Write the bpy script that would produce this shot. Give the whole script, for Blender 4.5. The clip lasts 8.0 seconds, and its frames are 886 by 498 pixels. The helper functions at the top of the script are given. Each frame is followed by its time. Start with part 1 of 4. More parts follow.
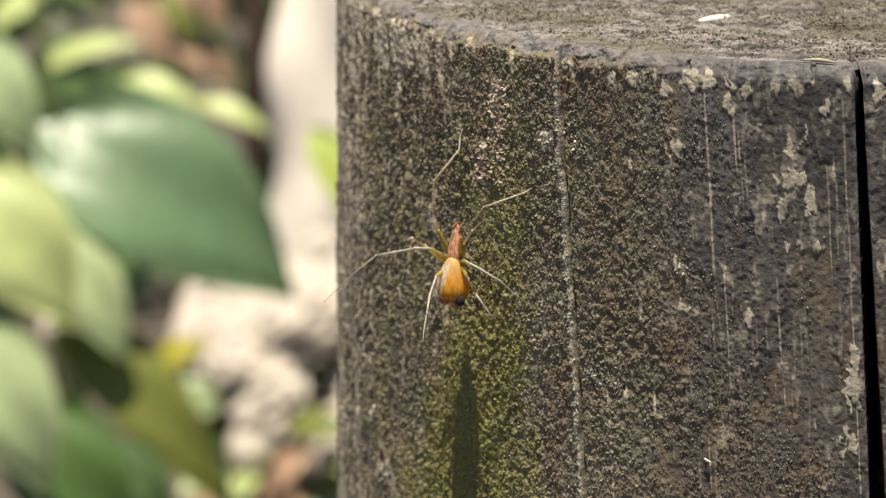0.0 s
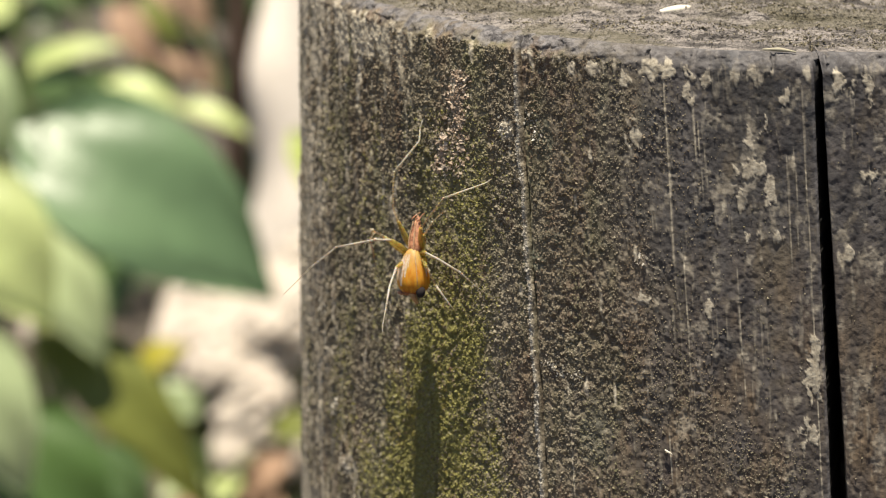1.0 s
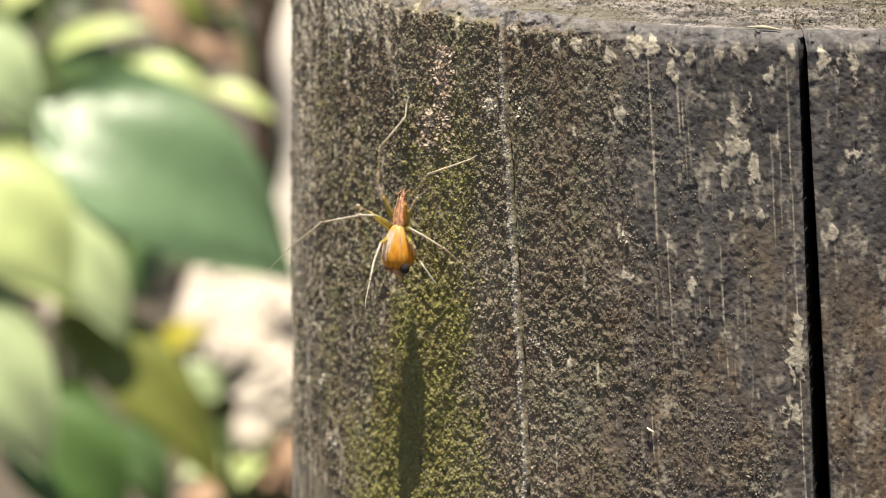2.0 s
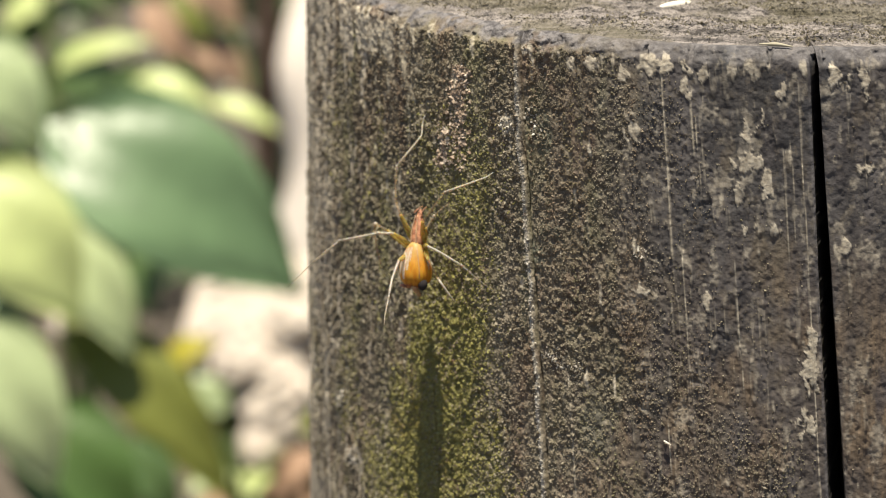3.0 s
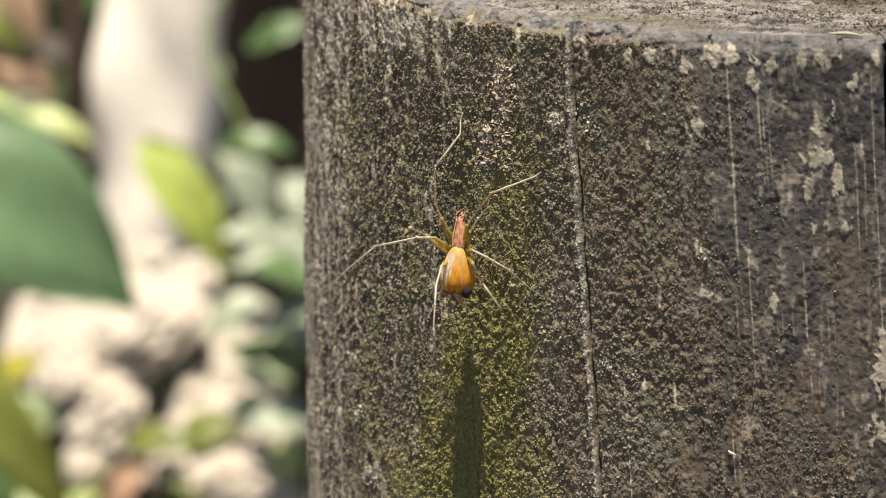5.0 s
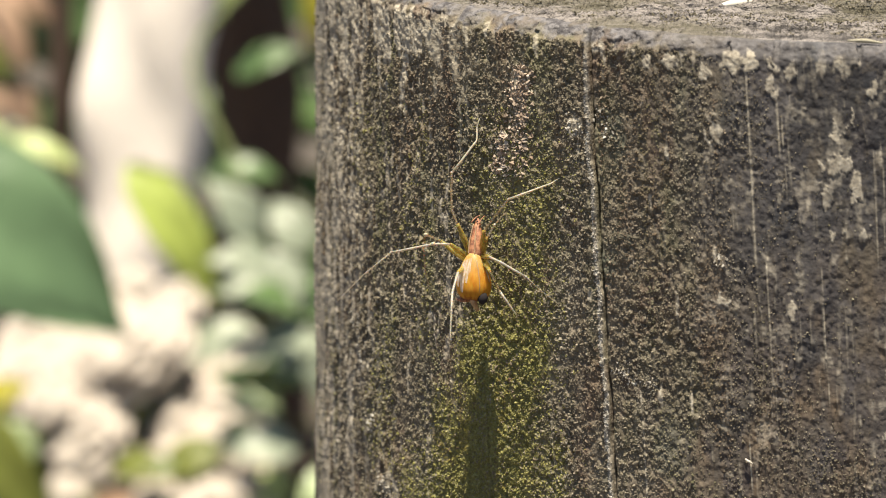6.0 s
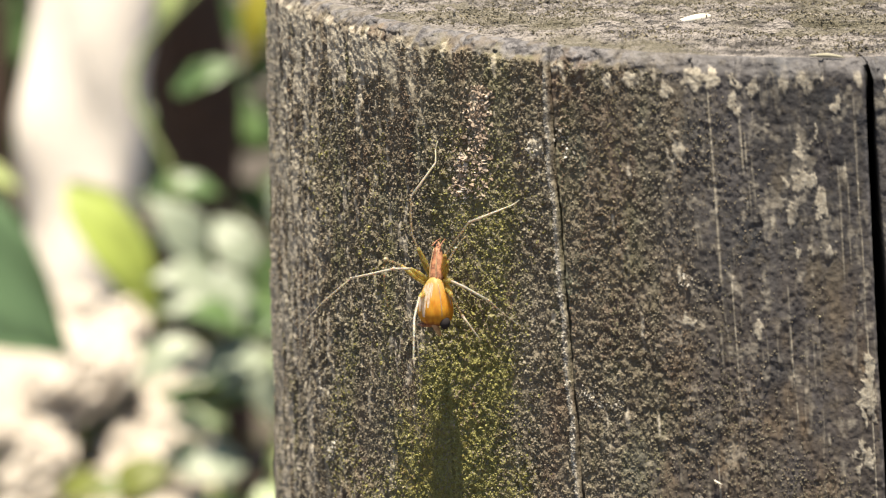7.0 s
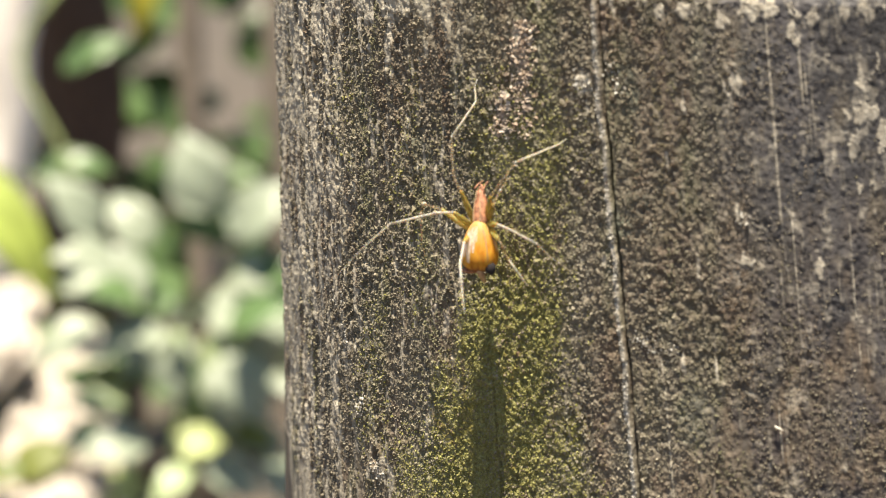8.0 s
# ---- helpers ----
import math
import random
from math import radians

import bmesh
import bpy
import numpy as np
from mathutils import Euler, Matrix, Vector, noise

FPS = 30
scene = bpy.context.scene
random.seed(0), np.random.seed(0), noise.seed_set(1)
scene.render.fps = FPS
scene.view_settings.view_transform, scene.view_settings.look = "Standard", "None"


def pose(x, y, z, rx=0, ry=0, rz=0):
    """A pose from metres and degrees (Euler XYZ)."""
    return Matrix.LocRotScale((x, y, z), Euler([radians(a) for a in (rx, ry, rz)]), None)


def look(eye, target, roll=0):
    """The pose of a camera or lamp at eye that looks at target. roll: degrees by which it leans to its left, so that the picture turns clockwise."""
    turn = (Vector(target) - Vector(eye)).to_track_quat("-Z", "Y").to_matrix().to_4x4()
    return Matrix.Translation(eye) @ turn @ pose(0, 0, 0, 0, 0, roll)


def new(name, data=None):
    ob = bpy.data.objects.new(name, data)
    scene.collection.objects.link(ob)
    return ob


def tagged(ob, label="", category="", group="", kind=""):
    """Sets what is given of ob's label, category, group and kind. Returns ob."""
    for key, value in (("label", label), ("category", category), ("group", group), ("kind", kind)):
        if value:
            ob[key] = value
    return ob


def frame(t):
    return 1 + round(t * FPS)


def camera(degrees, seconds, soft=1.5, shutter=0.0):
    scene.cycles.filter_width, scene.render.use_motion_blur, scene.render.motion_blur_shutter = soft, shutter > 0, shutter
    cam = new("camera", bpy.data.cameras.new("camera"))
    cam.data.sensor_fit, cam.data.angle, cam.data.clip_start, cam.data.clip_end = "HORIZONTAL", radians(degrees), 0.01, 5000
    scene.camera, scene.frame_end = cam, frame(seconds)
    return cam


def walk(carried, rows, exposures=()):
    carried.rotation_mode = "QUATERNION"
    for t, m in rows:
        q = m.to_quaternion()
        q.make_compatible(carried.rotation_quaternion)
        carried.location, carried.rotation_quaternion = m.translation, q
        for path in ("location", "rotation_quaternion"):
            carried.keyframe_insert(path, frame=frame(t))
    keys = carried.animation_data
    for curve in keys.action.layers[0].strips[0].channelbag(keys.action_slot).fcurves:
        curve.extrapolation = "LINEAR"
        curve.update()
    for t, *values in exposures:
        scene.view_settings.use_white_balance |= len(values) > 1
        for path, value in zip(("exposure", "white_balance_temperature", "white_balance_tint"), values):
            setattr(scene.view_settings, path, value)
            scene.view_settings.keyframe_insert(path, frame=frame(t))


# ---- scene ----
cam = camera(21.0, 8.0, soft=1.0)
cam.data.dof.use_dof = True
cam.data.dof.focus_distance = 0.313
cam.data.dof.aperture_fstop = 24.0
TOP = 0.6          # height of the post's top over the ground
walk(cam, [
    (0.0, pose(-0.00855, -0.37965, 0.62439, 80.124, -0.531, 6.886)),
    (0.5, pose(-0.01387, -0.37870, 0.62264, 80.267, -1.004, 6.304)),
    (1.0, pose(-0.00502, -0.37824, 0.62231, 80.258, -0.501, 6.564)),
    (1.2, pose(0.00021, -0.37588, 0.62288, 80.284, -0.228, 6.765)),
    (2.3, pose(0.00149, -0.37901, 0.62085, 79.784, -0.986, 7.571)),
    (2.5, pose(-0.00098, -0.38036, 0.62179, 80.009, -0.311, 7.478)),
    (3.0, pose(-0.00020, -0.38137, 0.62263, 80.150, -0.316, 7.364)),
    (3.5, pose(-0.01976, -0.37936, 0.62266, 80.251, 0.009, 4.293)),
    (4.0, pose(-0.02921, -0.37111, 0.61874, 80.405, -0.311, 3.812)),
    (4.5, pose(-0.03241, -0.36623, 0.61797, 80.449, -0.112, 2.310)),
    (4.7, pose(-0.03512, -0.36641, 0.61940, 80.244, -0.147, 2.102)),
    (5.8, pose(-0.03927, -0.36684, 0.61435, 81.416, -0.827, 1.647)),
    (6.0, pose(-0.04155, -0.36626, 0.61487, 81.249, -0.727, 1.544)),
    (6.5, pose(-0.04278, -0.36449, 0.61722, 81.356, 0.844, 0.970)),
    (7.0, pose(-0.04425, -0.36158, 0.61594, 81.503, 0.189, -0.043)),
    (7.5, pose(-0.05945, -0.35156, 0.60714, 81.199, -0.911, -3.112)),
    (8.0, pose(-0.06576, -0.34870, 0.60974, 80.986, 0.704, -3.313)),
], exposures=(
    (0.0, 0.94), (0.5, 0.92), (1.0, 0.98), (1.2, 1.00), (2.3, 1.30), (2.5, 1.28), (3.0, 1.08), (3.5, 0.96), (4.0, 0.88), (4.5, 1.00),
    (4.7, 1.02), (5.8, 1.16), (6.0, 1.16), (6.5, 1.21), (7.0, 1.31), (7.5, 1.72), (8.0, 1.56)))

# ---- world, sun, exposure ----
SUN_ELEVATION, SUN_AZIMUTH = radians(77.3), radians(193)   # azimuth clockwise from +y
world = bpy.data.worlds.new("world")
scene.world = world
world.use_nodes = True
wn = world.node_tree.nodes
sky = wn.new("ShaderNodeTexSky")
sky.sky_type, sky.sun_disc = "NISHITA", False
sky.sun_elevation, sky.sun_rotation = SUN_ELEVATION, SUN_AZIMUTH
wn["Background"].inputs["Strength"].default_value = 0.053
world.node_tree.links.new(sky.outputs[0], wn["Background"].inputs["Color"])
sun = new("sun", bpy.data.lights.new("sun", "SUN"))
sun.data.energy, sun.data.angle, sun.data.color = 5.0, radians(0.55), (1.0, 0.90, 0.73)
to_sun = Vector((math.sin(SUN_AZIMUTH) * math.cos(SUN_ELEVATION), math.cos(SUN_AZIMUTH) * math.cos(SUN_ELEVATION), math.sin(SUN_ELEVATION)))
sun.matrix_world = look(to_sun * 5, (0, 0, 0))


# ---- materials ----
class Nodes:
    """Short hand for building a node material."""

    def __init__(self, name):
        self.mat = bpy.data.materials.new(name)
        self.mat.use_nodes = True
        self.tree = self.mat.node_tree
        self.bsdf = self.tree.nodes["Principled BSDF"]
        self.out = self.tree.nodes["Material Output"]

    def put(self, socket, value):
        if isinstance(value, bpy.types.NodeSocket):
            self.tree.links.new(value, socket)
        else:
            socket.default_value = value

    def math(self, op, a, b=0.0, clamp=False):
        n = self.tree.nodes.new("ShaderNodeMath")
        n.operation, n.use_clamp = op, clamp
        self.put(n.inputs[0], a)
        self.put(n.inputs[1], b)
        return n.outputs[0]

    def ramp(self, x, lo, hi, a=0.0, b=1.0):
        n = self.tree.nodes.new("ShaderNodeMapRange")
        n.interpolation_type = "SMOOTHSTEP"
        for s, v in zip(n.inputs, (x, lo, hi, a, b)):
            self.put(s, v)
        return n.outputs[0]

    def mix(self, f, a, b):
        n = self.tree.nodes.new("ShaderNodeMix")
        n.data_type = "RGBA"
        self.put(n.inputs[0], f)
        for s, v in ((n.inputs[6], a), (n.inputs[7], b)):
            self.put(s, v if isinstance(v, bpy.types.NodeSocket) else (*v, 1.0))
        return n.outputs[2]

    def coords(self, scale=(1, 1, 1)):
        n = self.tree.nodes.new("ShaderNodeTexCoord")
        m = self.tree.nodes.new("ShaderNodeMapping")
        m.inputs["Scale"].default_value = scale
        self.tree.links.new(n.outputs["Object"], m.inputs["Vector"])
        return m.outputs[0]

    def noise(self, vec, scale, detail=3.0, rough=0.55):
        n = self.tree.nodes.new("ShaderNodeTexNoise")
        self.put(n.inputs["Vector"], vec)
        n.inputs["Scale"].default_value, n.inputs["Detail"].default_value, n.inputs["Roughness"].default_value = scale, detail, rough
        return n.outputs[0]

    def bump(self, height, strength, distance):
        n = self.tree.nodes.new("ShaderNodeBump")
        n.inputs["Strength"].default_value, n.inputs["Distance"].default_value = strength, distance
        self.put(n.inputs["Height"], height)
        self.put(self.bsdf.inputs["Normal"], n.outputs[0])

    def random(self):
        return self.tree.nodes.new("ShaderNodeObjectInfo").outputs["Random"]

    def island(self):
        return self.tree.nodes.new("ShaderNodeNewGeometry").outputs["Random Per Island"]

    def set(self, color, rough=0.7, **more):
        self.put(self.bsdf.inputs["Base Color"], color if isinstance(color, bpy.types.NodeSocket) else (*color, 1.0))
        self.put(self.bsdf.inputs["Roughness"], rough)
        for key, value in more.items():
            self.put(self.bsdf.inputs[key.replace("_", " ")], value)
        return self.mat


LEAN = 0.0716      # degrees by which the grain turns round the post per millimetre of height


def wood_material():
    """Weathered post wood. The mesh's own attributes say where it is bleached, mossy, crusted and brown."""
    k = Nodes("weathered_wood")

    def attr(name):
        n = k.tree.nodes.new("ShaderNodeAttribute")
        n.attribute_name = name
        return n.outputs["Fac"]

    v = k.coords()
    vz = k.coords((1.0, 1.0, 0.12))
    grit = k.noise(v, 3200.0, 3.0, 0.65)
    fine = k.noise(v, 1300.0, 3.0, 0.6)
    fibre = k.noise(vz, 1500.0, 4.0, 0.6)
    broad = k.noise(v, 60.0, 3.0)
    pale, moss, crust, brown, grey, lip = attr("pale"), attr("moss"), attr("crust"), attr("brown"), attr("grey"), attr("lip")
    patch = k.noise(k.coords((1.0, 1.0, 0.45)), 130.0, 4.0, 0.6)
    col = k.mix(k.ramp(broad, 0.35, 0.65), (0.115, 0.097, 0.073), (0.185, 0.156, 0.116))
    col = k.mix(k.ramp(k.noise(vz, 190.0, 4.0, 0.65), 0.5, 0.64, 0.0, 0.7), col, (0.140, 0.132, 0.070))
    hue = k.noise(k.coords((1.0, 1.0, 0.6)), 115.0, 3.0, 0.6)
    col = k.mix(k.ramp(hue, 0.54, 0.64, 0.0, 0.75), col, (0.128, 0.088, 0.064))
    col = k.mix(k.ramp(hue, 0.44, 0.34, 0.0, 0.75), col, (0.098, 0.104, 0.076))
    worn = k.mix(k.ramp(k.noise(vz, 260.0, 4.0), 0.35, 0.65), (0.037, 0.036, 0.040), (0.077, 0.072, 0.074))
    worn = k.mix(k.ramp(patch, 0.54, 0.66, 0.0, 0.8), worn, (0.030, 0.033, 0.041))
    worn = k.mix(k.ramp(patch, 0.46, 0.34, 0.0, 0.75), worn, (0.112, 0.092, 0.066))
    worn = k.mix(k.ramp(k.noise(v, 520.0, 4.0, 0.7), 0.52, 0.62, 0.0, 0.45), worn, (0.120, 0.102, 0.079))
    col = k.mix(grey, col, worn)
    tan = k.mix(k.ramp(fibre, 0.3, 0.7), (0.086, 0.066, 0.050), (0.165, 0.122, 0.082))
    tan = k.mix(k.ramp(k.noise(k.coords((1.0, 1.0, 0.4)), 210.0, 4.0, 0.6), 0.50, 0.62, 0.0, 0.85), tan, (0.047, 0.040, 0.042))
    col = k.mix(brown, col, tan)
    col = k.mix(k.ramp(fibre, 0.56, 0.76, 0.0, 0.3), col, (0.13, 0.112, 0.092))
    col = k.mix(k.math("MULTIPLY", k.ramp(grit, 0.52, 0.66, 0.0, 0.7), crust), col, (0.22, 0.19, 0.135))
    # crevice shade put into the colour: darker where the bump's noise is low
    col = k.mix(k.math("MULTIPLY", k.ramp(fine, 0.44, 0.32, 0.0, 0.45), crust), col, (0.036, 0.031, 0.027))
    col = k.mix(pale, col, k.mix(k.ramp(fine, 0.3, 0.7), (0.27, 0.236, 0.182), (0.45, 0.405, 0.325)))
    col = k.mix(k.math("MULTIPLY", moss, k.ramp(fine, 0.34, 0.50, 0.6, 1.0)), col, k.mix(k.ramp(grit, 0.36, 0.60), (0.165, 0.155, 0.050), (0.28, 0.262, 0.100)))
    col = k.mix(lip, col, k.mix(k.ramp(k.noise(v, 620.0, 5.0, 0.75), 0.40, 0.60), (0.060, 0.056, 0.058), (0.165, 0.156, 0.156)))
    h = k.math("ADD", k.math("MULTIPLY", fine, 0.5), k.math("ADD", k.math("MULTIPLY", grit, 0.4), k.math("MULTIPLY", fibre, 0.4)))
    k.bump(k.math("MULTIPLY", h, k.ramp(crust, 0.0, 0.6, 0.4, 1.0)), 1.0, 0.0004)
    return k.set(col, 0.88, Specular_IOR_Level=0.3)


def crumb_material(name, colors, tints=()):
    """Grains in three tones, mixed grain by grain."""
    k = Nodes(name)
    r = k.island()
    col = k.mix(k.ramp(r, 0.15, 0.45), colors[0], colors[1])
    col = k.mix(k.ramp(r, 0.6, 1.0), col, colors[2])
    col = k.mix(k.ramp(k.noise(k.coords(), 2500.0), 0.35, 0.65, 0.0, 0.3), col, colors[0])
    if tints:
        v = k.coords((1.0, 1.0, 0.14))
        for seed_scale, tint, most in ((230.0, tints[0], 0.85), (150.0, tints[1], 0.8), (320.0, tints[2], 0.7)):
            f = k.math("MULTIPLY", k.ramp(k.noise(v, seed_scale, 4.0, 0.65), 0.50, 0.62, 0.0, most), k.ramp(r, 0.0, 1.0, 1.0, 0.55))
            col = k.mix(f, col, tint)
    return k.set(col, 0.95, Specular_IOR_Level=0.12)


def top_material():
    """Cut end of the post: bleached, mossy end grain in long ridges."""
    k = Nodes("weathered_end_grain")
    v = k.coords()
    ridge = k.noise(k.coords((0.13, 1.0, 1.0)), 700.0, 5.0, 0.7)
    moss = k.noise(k.coords((0.4, 1.0, 1.0)), 120.0, 5.0, 0.65)
    grit = k.noise(v, 1500.0, 3.0, 0.6)
    col = k.mix(k.ramp(ridge, 0.36, 0.60), (0.050, 0.044, 0.041), (0.270, 0.242, 0.222))
    col = k.mix(k.ramp(moss, 0.47, 0.58, 0.0, 0.6), col, k.mix(grit, (0.055, 0.048, 0.026), (0.155, 0.138, 0.080)))
    col = k.mix(k.ramp(grit, 0.42, 0.3, 0.0, 0.8), col, (0.02, 0.016, 0.011))
    k.bump(k.math("ADD", ridge, k.math("MULTIPLY", grit, 0.8)), 1.0, 0.0013)
    return k.set(col, 0.9)


def plain(name, color, rough=0.7, dark=0.7, scale=400.0, bump=0.0, **more):
    """One colour that varies a little at two scales."""
    k = Nodes(name)
    v = k.coords()
    n = k.math("ADD", k.math("MULTIPLY", k.noise(v, scale), 0.6), k.math("MULTIPLY", k.noise(v, scale * 0.12), 0.4))
    col = k.mix(k.ramp(n, 0.3, 0.7), tuple(c * dark for c in color), color)
    if bump:
        k.bump(n, 0.6, bump)
    return k.set(col, rough, **more)


def leaf_material(name, color, vein, rough=0.42, light=0.45):
    """Leaf blade: mottled, glossy, and lit through from behind."""
    k = Nodes(name)
    v = k.coords()
    n = k.noise(v, 60.0, 4.0)
    r = k.random()
    col = k.mix(k.ramp(n, 0.3, 0.7), tuple(c * 0.75 for c in color), color)
    col = k.mix(k.math("MULTIPLY", r, 0.35), col, vein)
    k.bump(k.noise(v, 220.0), 0.4, 0.0008)
    k.set(col, rough)
    tr = k.tree.nodes.new("ShaderNodeBsdfTranslucent")
    k.put(tr.inputs["Color"], k.mix(0.5, col, vein))
    ms = k.tree.nodes.new("ShaderNodeMixShader")
    ms.inputs[0].default_value = light
    k.tree.links.new(k.bsdf.outputs[0], ms.inputs[1])
    k.tree.links.new(tr.outputs[0], ms.inputs[2])
    k.tree.links.new(ms.outputs[0], k.out.inputs["Surface"])
    return k.mat


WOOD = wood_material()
END_GRAIN = top_material()
GRIT = crumb_material("lichen_grit", ((0.135, 0.115, 0.083), (0.195, 0.170, 0.124), (0.275, 0.243, 0.180)),
                      ((0.150, 0.104, 0.074), (0.155, 0.152, 0.078), (0.25, 0.225, 0.175)))
MOSS = crumb_material("moss_grains", ((0.185, 0.172, 0.055), (0.235, 0.220, 0.078), (0.30, 0.284, 0.118)))
LICHEN = crumb_material("white_lichen", ((0.26, 0.235, 0.195), (0.42, 0.39, 0.335), (0.58, 0.55, 0.48)))
TOP_GRIT = crumb_material("top_grit", ((0.110, 0.096, 0.066), (0.165, 0.144, 0.100), (0.26, 0.232, 0.178)))
SHAVING = crumb_material("pale_shaving", ((0.22, 0.165, 0.12), (0.38, 0.30, 0.23), (0.54, 0.46, 0.375)))
SEED = plain("ivory_seed", (0.72, 0.66, 0.55), 0.45, 0.85, 900.0)
LEAF_DARK = leaf_material("leaf_dark_green", (0.150, 0.245, 0.120), (0.20, 0.31, 0.15), 0.36, 0.4)
LEAF_DEEP = leaf_material("leaf_deep_green", (0.080, 0.155, 0.032), (0.10, 0.18, 0.05), 0.5, 0.3)
LEAF_MID = leaf_material("leaf_mid_green", (0.13, 0.22, 0.08), (0.22, 0.30, 0.11), 0.35, 0.4)
LEAF_PALE = leaf_material("leaf_pale_green", (0.42, 0.51, 0.27), (0.50, 0.57, 0.28), 0.4, 0.25)
LEAF_BRIGHT = leaf_material("leaf_bright_green", (0.46, 0.55, 0.12), (0.55, 0.62, 0.15), 0.5, 0.4)
LEAF_LIME = leaf_material("leaf_yellow_green", (0.52, 0.60, 0.25), (0.60, 0.66, 0.29), 0.45, 0.35)
LEAF_OLIVE = leaf_material("leaf_olive", (0.21, 0.24, 0.045), (0.28, 0.30, 0.06), 0.5, 0.45)
# grey-green leaf, lightened: the whitish glare of glossy leaves is put into its colour
LEAF_GREY_GLARE = leaf_material("leaf_grey_green_glare", (0.36, 0.41, 0.30), (0.44, 0.47, 0.35), 0.4, 0.4)
LEAF_YELLOW = leaf_material("leaf_yellow", (0.50, 0.46, 0.05), (0.6, 0.52, 0.08), 0.5, 0.5)
LEAF_DRY = leaf_material("leaf_dry", (0.38, 0.24, 0.155), (0.48, 0.33, 0.22), 0.7, 0.2)
PETAL = leaf_material("petal_cream", (0.77, 0.70, 0.615), (0.81, 0.745, 0.66), 0.6, 0.5)
STEM = plain("green_stem", (0.16, 0.20, 0.06), 0.6)
BARK_PALE = plain("pale_bark", (0.80, 0.72, 0.63), 0.85, 0.82, 120.0, 0.002)
BARK_DARK = plain("dark_bark", (0.10, 0.06, 0.04), 0.9, 0.5, 120.0, 0.002)
BARK_GREY = plain("grey_bark", (0.26, 0.21, 0.16), 0.9, 0.55, 120.0, 0.002)
SOIL = plain("leaf_litter_soil", (0.085, 0.068, 0.050), 0.95, 0.45, 30.0, 0.01)


# ---- building helpers ----
def finish(bm, name, material, smooth=True):
    me = bpy.data.meshes.new(name)
    bm.to_mesh(me)
    bm.free()
    me.materials.append(material)
    if smooth:
        me.polygons.foreach_set("use_smooth", [True] * len(me.polygons))
    return me


def part(name, bm, material, parent, label="", smooth=True):
    ob = new(name, finish(bm, name, material, smooth))
    ob.parent = parent
    if label:
        tagged(ob, label)
    return ob


def thing(name, label, category, group="", at=(0, 0, 0)):
    ob = tagged(new(name), label, category, group)
    ob.location = at
    return ob


def smooth_path(points, n):
    """Catmull-Rom through the points, n steps a stretch."""
    p = [Vector(q) for q in points]
    p = [2 * p[0] - p[1]] + p + [2 * p[-1] - p[-2]]
    res = []
    for i in range(1, len(p) - 2):
        for s in range(n):
            t = s / n
            a, b, c, d = p[i - 1:i + 3]
            res.append(0.5 * (2 * b + (c - a) * t + (2 * a - 5 * b + 4 * c - d) * t * t + (3 * b - a - 3 * c + d) * t ** 3))
    return res + [p[-2]]


def tube(bm, points, radii, n=4, sides=8):
    """A tapered round limb through the points."""
    path = smooth_path(points, n)
    steps = len(path) - 1
    rings = []
    side = Vector((0.31, 0.22, 0.92))
    for i, p in enumerate(path):
        along = (path[min(i + 1, steps)] - path[max(i - 1, 0)]).normalized()
        u = along.cross(side).normalized()
        w = along.cross(u)
        f = i / steps * (len(radii) - 1)
        j = min(int(f), len(radii) - 2)
        r = radii[j] + (radii[j + 1] - radii[j]) * (f - j)
        rings.append([bm.verts.new(p + r * (math.cos(q) * u + math.sin(q) * w)) for q in (2 * math.pi * k / sides for k in range(sides))])
    for a, b in zip(rings, rings[1:]):
        for k in range(sides):
            bm.faces.new((a[k], a[(k + 1) % sides], b[(k + 1) % sides], b[k]))
    bm.faces.new(rings[0][::-1])
    bm.faces.new(rings[-1])
    return bm


def ellipsoid(bm, m, rings=12, sides=18, shape=None):
    """A closed lathe of unit size at the pose and scale m; shape(t) gives the radius along its z axis from -1 to 1."""
    rows = []
    for i in range(1, rings):
        t = -math.cos(math.pi * i / rings)
        r = shape(t) if shape else math.sqrt(1 - t * t)
        rows.append([bm.verts.new(m @ Vector((r * math.cos(2 * math.pi * k / sides), r * math.sin(2 * math.pi * k / sides), t))) for k in range(sides)])
    lo, hi = bm.verts.new(m @ Vector((0, 0, -1))), bm.verts.new(m @ Vector((0, 0, 1)))
    for a, b in zip(rows, rows[1:]):
        for k in range(sides):
            bm.faces.new((a[k], a[(k + 1) % sides], b[(k + 1) % sides], b[k]))
    for k in range(sides):
        bm.faces.new((lo, rows[0][(k + 1) % sides], rows[0][k]))
        bm.faces.new((hi, rows[-1][k], rows[-1][(k + 1) % sides]))
    return bm


